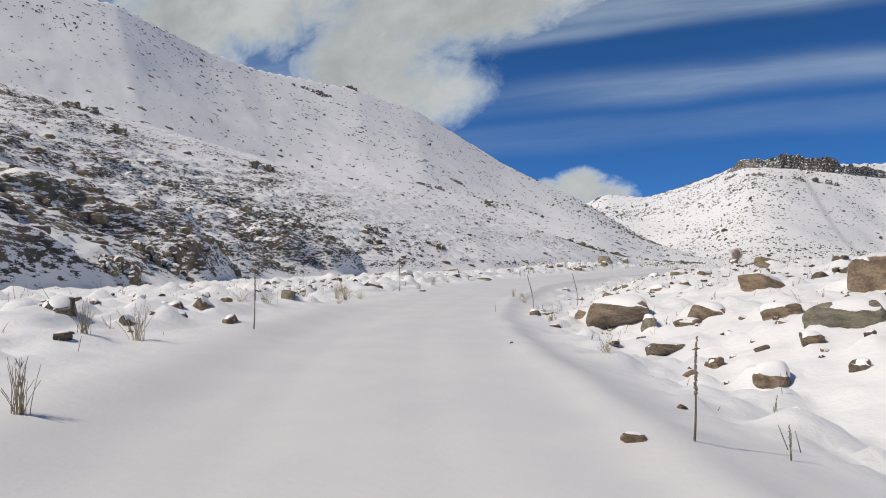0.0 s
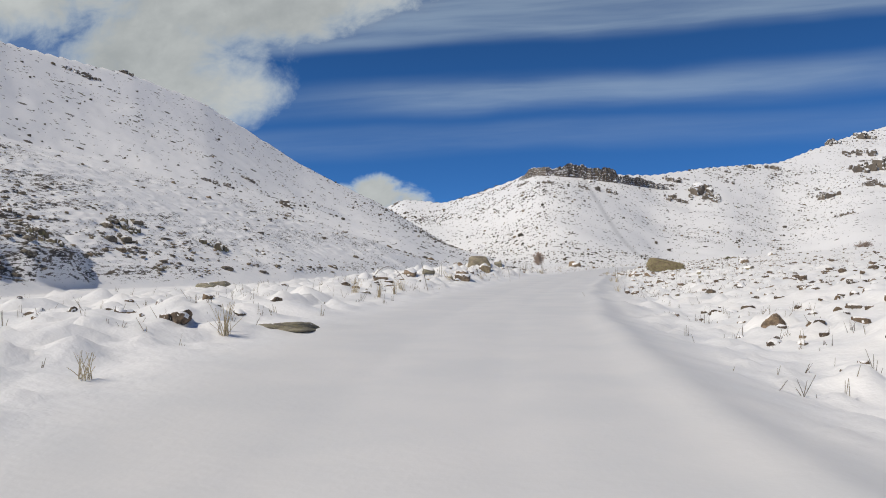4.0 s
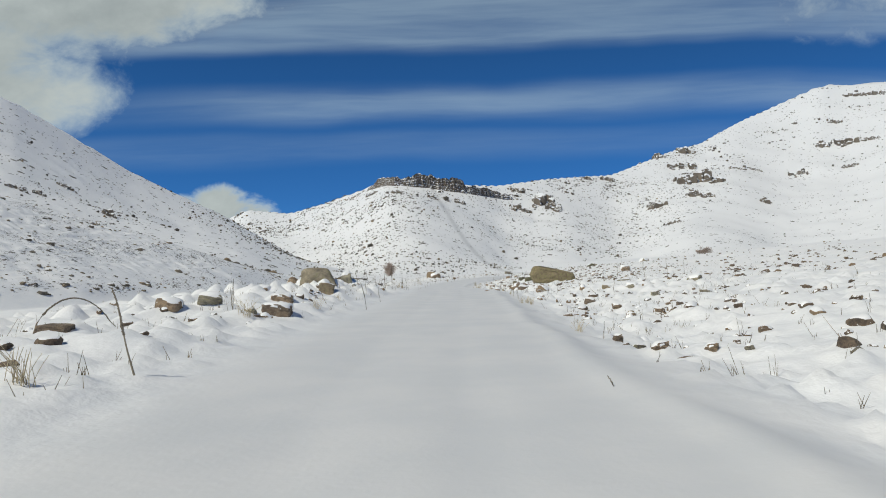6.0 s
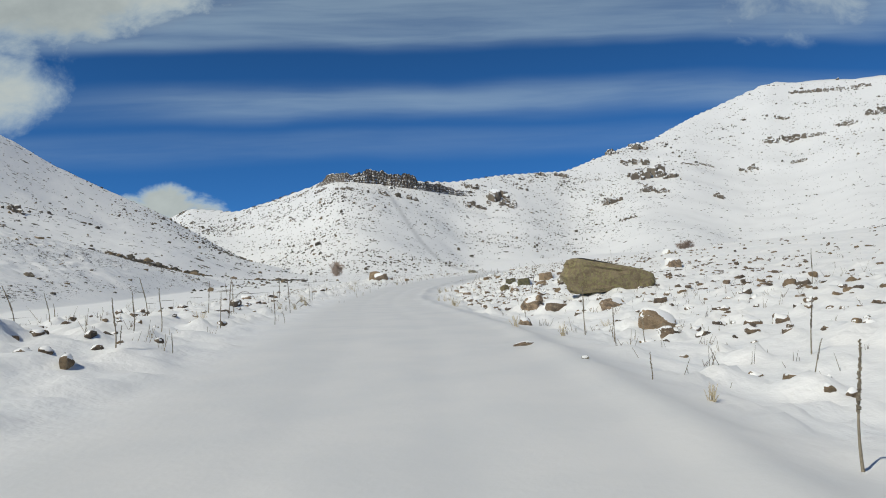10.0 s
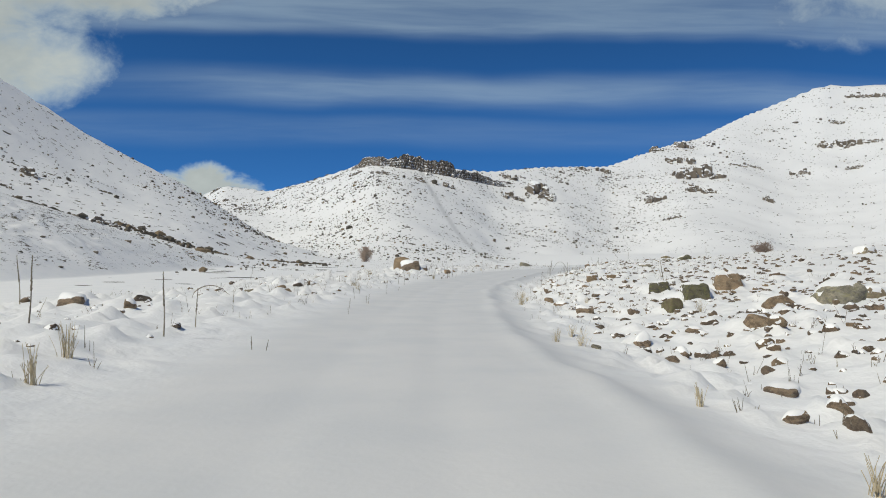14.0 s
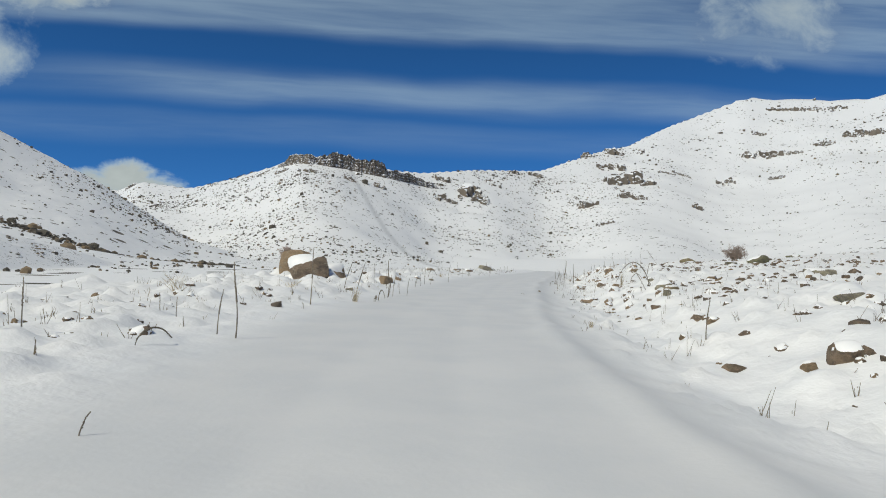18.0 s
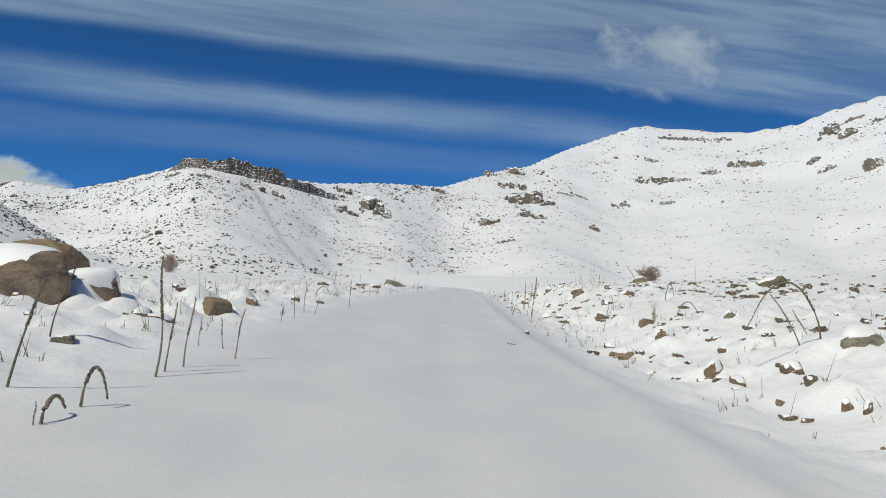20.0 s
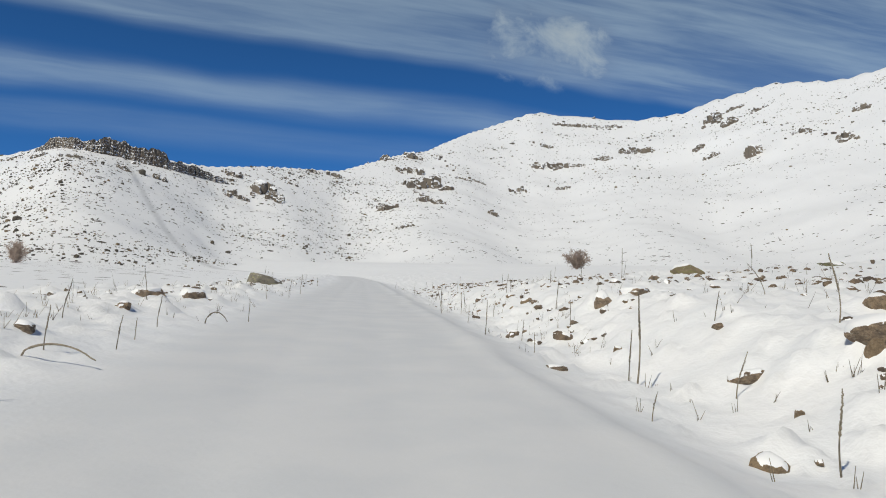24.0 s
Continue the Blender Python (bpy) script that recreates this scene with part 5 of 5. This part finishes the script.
# ---- the cliff band under the crest of the mountain ----
def cliff_band(line, seed):
    """line: x, y and height of the band; a jointed, layered wall that stands out of the slope."""
    p = np.array(line)
    s = np.concatenate([[0], np.cumsum(np.hypot(np.diff(p[:, 0]), np.diff(p[:, 1])))])
    n, m = int(s[-1] / 0.8), 26
    t = np.linspace(0, s[-1], n)
    cx, cy, ch = [np.interp(t, s, p[:, c]) for c in range(3)]
    ch = 1.35 * ch * (0.85 + 0.35 * fbm(t / 14, t * 0, 3, seed)) * step(0, 5, t) * step(0, 18, s[-1] - t) + 0.4
    way = np.stack([cx - HUB[0], cy - HUB[1]], axis=1)
    way /= np.linalg.norm(way, axis=1)[:, None]
    cz = height(cx, cy, False)[0]
    u = np.linspace(0, 1, m)
    tt, uu = np.meshgrid(t, u, indexing="ij")
    joint = 2.2 * fbm(tt / 5, tt * 0 + 2, 2, seed + 1) + 1.3 * np.abs(fbm(tt / 2.2, uu * 3, 3, seed + 2)) * 2
    layer = uu * 5 + 0.5 * fbm(tt / 20, uu * 2, 2, seed + 4)
    layer = 0.9 * (np.floor(layer) + step(0.55, 0.95, layer - np.floor(layer)))
    back = np.where(uu < 0.93, layer * 0.55 + joint, 0.55 * layer + joint + (uu - 0.93) / 0.07 * 14)
    up = np.minimum(uu / 0.93, 1) * ch[:, None] + 0.5 * fbm(tt / 2.5, uu * 6, 2, seed + 3) - 2.0
    v = np.stack([cx[:, None] + way[:, :1] * (back - 2), cy[:, None] + way[:, 1:] * (back - 2), cz[:, None] + up], axis=-1).reshape(-1, 3)
    i = np.arange(n * m).reshape(n, m)
    return mesh_from("rock_cliff", v, np.stack([i[:-1, :-1], i[1:, :-1], i[1:, 1:], i[:-1, 1:]], axis=-1).reshape(-1, 4))


ob = new("rock_cliff", cliff_band(CLIFF_LINE, 31))
ob.data.materials.append(CLIFF)
tagged(ob, "layered brown cliff band dusted with snow on the mountain's crest", "cliff")

# ---- bare bushes on the valley floor ----
def bush(h, seed, stems):
    """Bare limbs from one root and a rounded crown of fine twigs."""
    g = np.random.default_rng(seed)
    limbs, twigs = [], []
    for k in range(stems):
        a, lean = g.uniform(0, 6.28), g.uniform(0.1, 0.62)
        tip = np.array((math.cos(a) * lean * h, math.sin(a) * lean * h, h * (0.9 - 0.75 * lean * g.uniform(0.6, 1.2))))
        q = np.array([tip * (u ** 1.2, u ** 1.2, u) for u in np.linspace(0, 1, 6)])
        limbs.append(tube(q, np.linspace(0.020, 0.006, 6) * h, 5))
        for b in range(34):
            u = g.uniform(0.3, 1.0)
            base = np.array([np.interp(u, np.linspace(0, 1, 6), q[:, c]) for c in range(3)])
            way = g.normal(0, 1, 3) + base / h * 1.2
            way /= np.linalg.norm(way)
            ln = h * g.uniform(0.10, 0.26)
            t = np.array([base + way * ln * s + np.array((0, 0, 0.05 * h * s * s)) for s in np.linspace(0, 1, 4)])
            t[:, 2] = np.maximum(t[:, 2], 0.05 * h)
            twigs.append(tube(t, np.linspace(0.008, 0.004, 4) * h, 3))
            for c in range(4):
                w2 = way + g.normal(0, 0.7, 3)
                t2 = np.array([t[2] + w2 * ln * 0.5 * s for s in np.linspace(0, 1, 3)])
                twigs.append(tube(t2, np.linspace(0.006, 0.003, 3) * h, 3))
    return mesh_from("limbs", *joined(limbs)), mesh_from("crown", *joined(twigs))


for k, (x, y, h, words) in enumerate([(9.8, 579, 9.5, "bare round brown willow tree on the snowy flat"), (139, 368, 5.6, "bare pinkish-brown bush on the snowy flat")]):
    root = new("tree" if k == 0 else "bush")
    root.matrix_basis = pose(x, y, ground_z(x, y) - 0.3)
    limbs, crown = bush(h, 40 + k, 15)
    part("limbs", limbs, TWIG, root)
    part("crown", crown, TWIG, root, "fine bare twigs")
    tagged(root, words, "tree" if k == 0 else "bush")

# ---- stones strewn over the fields, too many to count ----
def strewn(name, spots, mat_, label, seed, capped, snow, cover, blocky):
    """spots: x, y, z, width, height, turn, and how finely it is shaped."""
    g = np.random.default_rng(seed)
    forms = {s: [boulder(900 + k, s, blocky and k % 2 == 0, snow, cover) for k in range(14)] for s in (1, 2, 3)}
    rv, rf, cv, cf, rn, cn = [], [], [], [], 0, 0
    for x, y, z, w, h, a, s in spots:
        v, f, c, q = forms[s][g.integers(14)]
        ca, sa = math.cos(a), math.sin(a)
        m = np.array([[ca * w, -sa * w * 0.8, 0], [sa * w, ca * w * 0.8, 0], [0, 0, h]])
        rv.append(v @ m.T + (x, y, z))
        rf.append(f + rn)
        rn += len(v)
        if len(c) and g.random() < capped:
            cv.append(c @ m.T + (x, y, z))
            cf.append(q + cn)
            cn += len(c)
    ob = new(name, mesh_from(name, np.concatenate(rv), np.concatenate(rf)))
    ob.data.materials.append(mat_)
    tagged(ob, label, "stones", kind="stuff")
    tagged(part("snow_caps", mesh_from("snow_caps", np.concatenate(cv), np.concatenate(cf), True), SNOW, ob), kind="stuff")
    return ob


g = np.random.default_rng(77)
n = 9500
sy = g.uniform(-4, 300, n)
sd = np.where(g.random(n) < 0.8, 4.6 + g.gamma(1.6, 10.0, n), -5.0 - g.gamma(1.6, 4.0, n))
keep = vnoise((track_x(sy) + sd) / 6, sy / 6, 5) + 0.25 * g.random(n) > 0.47
sy, sd = sy[keep], sd[keep]
more = 620
sy = np.concatenate([sy, g.normal(158, 19, more), g.uniform(8, 60, 90)])
sd = np.concatenate([sd, 5.5 + g.gamma(1.8, 5.0, more), -5 - g.gamma(1.6, 3.0, 90)])
sx = track_x(sy) + sd
sz = height(sx, sy)[0]
sw = 0.09 + np.concatenate([np.zeros(len(sy) - more - 90), g.gamma(1.6, 0.035, more + 90)])
sw += g.gamma(1.8, 0.07, len(sy)) + 0.0035 * np.abs(sd)
sh = sw * g.uniform(0.35, 0.65, len(sy))
strewn("strewn_stones", [(sx[i], sy[i], sz[i] - 0.42 * sh[i], sw[i], sh[i], g.uniform(0, 6.28), 3 if abs(sd[i]) < 12 else 2) for i in range(len(sy))], STONES,
       "small brown stones with snow caps strewn over the snow", 3, 0.9, 0.6, 0.12, False)

# bits of dry grass and twigs that stick out of the snow along both verges
n = 9000
sy = g.uniform(-2, 262, n)
sd = np.where(g.random(n) < 0.6, 3.7 + g.gamma(1.4, 7.0, n), -4.2 - g.gamma(1.5, 4.0, n))
sx = track_x(sy) + sd
keep = vnoise(sx / 2.2, sy / 2.2, 205) + 0.3 * vnoise(sx / 14, sy / 14, 207) + 0.25 * g.random(n) > 0.72
sx, sy = sx[keep], sy[keep]
sz = height(sx, sy)[0]
stems = []
for i in range(len(sx)):
    for _ in range(g.integers(1, 5)):
        a, tall = g.uniform(0, 6.28), 0.06 + g.gamma(1.6, 0.07)
        lean = g.uniform(0.0, 0.7) * tall
        q = np.array([(sx[i] + 0.05 * math.cos(a * 3) + math.cos(a) * lean * u, sy[i] + math.sin(a) * lean * u, sz[i] - 0.03 + tall * u) for u in (0.0, 0.5, 1.0)])
        stems.append(tube(q, (0.006, 0.005, 0.003), 3))
ob = new("dry_stubble", mesh_from("dry_stubble", *joined(stems)))
ob.data.materials.append(STUBBLE)
tagged(ob, "short dry grass and twigs sticking out of the snow", "grass", kind="stuff")

n = 15000
sy = g.uniform(10, 330, n)
sx = np.interp(sy, [10, 40, 64, 100, 130, 180, 330], [-24, -31, -43, -60, -60, -46, -30]) - g.gamma(1.5, 22, n)
hz_, hs_, _ = height(sx, sy)
keep = (hs_ > 0.3) & (g.random(n) < hs_ ** 2) & (fbm(sx / 14, sy / 22, 3, 15) + 0.6 * g.random(n) > 0.22)
sx, sy, hz_ = sx[keep], sy[keep], hz_[keep]
sw = 0.18 + g.gamma(1.3, 0.2, len(sx)) + 0.5 * (g.random(len(sx)) < 0.05)
sh = sw * g.uniform(0.35, 0.6, len(sx))
strewn("scree", [(sx[i], sy[i], hz_[i] - 0.3 * sh[i], sw[i] * 1.3, sh[i], g.uniform(0, 6.28), 2 if sw[i] > 0.8 else 1) for i in range(len(sx))], SCREE,
       "dark broken rocks of a scree slope half covered by snow", 4, 0.95, 0.9, 0.12, True)


def boulder_field(name, x, y, z, w, h, mat_, label, seed):
    """Thousands of coarse stones as one mesh, all shaped at once."""
    g = np.random.default_rng(seed)
    forms = np.stack([boulder(1300 + k, 1, True)[0] for k in range(10)])
    f = BALLS[1][1]
    n = len(x)
    v = forms[g.integers(10, size=n)]
    a = g.uniform(0, 6.28, n)
    ca, sa = np.cos(a)[:, None] * w[:, None], np.sin(a)[:, None] * w[:, None]
    deep = g.uniform(0.6, 1.0, n)[:, None]
    out = np.stack([ca * v[..., 0] - sa * deep * v[..., 1] + x[:, None], sa * v[..., 0] + ca * deep * v[..., 1] + y[:, None], v[..., 2] * h[:, None] + z[:, None]], axis=-1)
    faces = f[None] + (np.arange(n) * v.shape[1])[:, None, None]
    ob = new(name, mesh_from(name, out.reshape(-1, 3), faces.reshape(-1, 3)))
    ob.data.materials.append(mat_)
    return tagged(ob, label, "stones", kind="stuff")


def slope_stones(ridge, az_lo, az_hi, count, seed, size, weight):
    """Stones in loose rows along the contours of a slope: x, y, z, width, height."""
    g = np.random.default_rng(seed)
    ca, cu = g.uniform(az_lo, az_hi, count), g.uniform(0.0, 1.0, count) ** 0.8
    kin = g.integers(1, 9, count)
    i = np.repeat(np.arange(count), kin)
    n = len(i)
    crest, foot = [np.interp(ca[i], ROUND, v) for v in RIDGES[ridge][1:]]
    r = foot * 0.8 + cu[i] * (crest - foot * 0.8)
    along = g.normal(0, 1, n) * g.uniform(3, 22, count)[i]
    az_ = ca[i] + np.degrees(along / r)
    r = r + g.normal(0, 1, n) * g.uniform(1, 7, count)[i]
    x, y = HUB[0] + r * np.sin(np.radians(az_)), HUB[1] + r * np.cos(np.radians(az_))
    z, _, stony = height(x, y, False)
    keep = (stony > 0.01) & (g.random(n) < weight(az_, cu[i], x, y))
    x, y, z, r = x[keep], y[keep], z[keep], r[keep]
    w = size * (0.45 + g.gamma(1.3, 0.45, len(x))) * (0.4 + r / 1700)
    h = w * g.uniform(0.4, 0.8, len(x))
    return x, y, z - 0.15 * h, w, h


def far_weight(az_, u, x, y):
    bare = 0.10 + 0.95 * step(0.0, 0.4, fbm(x / 150, y / 150, 3, 301))
    return bare * np.where(az_ > 21, 0.16 + 0.5 * step(0.35, 0.6, u), 1.0) * (0.55 + 0.7 * step(0.5, 0.9, u) + 0.3 * (u < 0.2))


def left_weight(az_, u, x, y):
    return 0.07 + 0.45 * step(0.1, 0.5, fbm(x / 90, y / 90, 3, 303)) + 1.0 * np.exp(-((u - 0.05) / 0.05) ** 2)


def crag_weight(az_, u, x, y):
    """Broken rock under the crest, right of the cliff band, and on the rib beyond the gully."""
    return step(0.0, 0.25, fbm(x / 60, y / 60, 3, 305)) * (step(0.72, 0.85, u) * (az_ > 5) * (az_ < 17) + step(0.5, 0.65, u) * np.exp(-((az_ - 25.5) / 3.0) ** 2) + 0.3 * step(0.6, 0.75, u) * (az_ > 30))


boulder_field("ridge_rocks", *slope_stones("far", 5, 62, 1500, 317, 2.6, crag_weight), CLIFF, "broken grey-brown rocks below the mountain crest", 318)
boulder_field("mountain_stones", *slope_stones("far", -12, 66, 8000, 311, 1.35, far_weight), FELL_STONE, "dark stones strewn over the snowy mountainsides", 312)
boulder_field("hillside_stones", *slope_stones("left", -62, -2, 4200, 313, 1.25, left_weight), FELL_STONE, "dark stones strewn over the snowy hillside", 314)

g = np.random.default_rng(331)
n = 1700
bx = g.uniform(-190, -10, n)
by = np.interp(bx, [-190, -117, -79, -40, -10], [455, 450, 440, 432, 425]) + 9 * fbm(bx / 22, bx * 0, 3, 333) + g.normal(0, 1, n) * g.uniform(1.0, 9.0, n)
keep = fbm(bx / 9, by / 5, 3, 335) + 0.5 * g.random(n) > 0.12
bx, by = bx[keep], by[keep]
bw = 0.5 + g.gamma(1.3, 0.5, len(bx))
bh = bw * g.uniform(0.35, 0.7, len(bx))
boulder_field("streamside_stones", bx, by, height(bx, by)[0] - 0.15 * bh, bw, bh, FELL_STONE, "dark brown stones along the foot of the hill", 336)
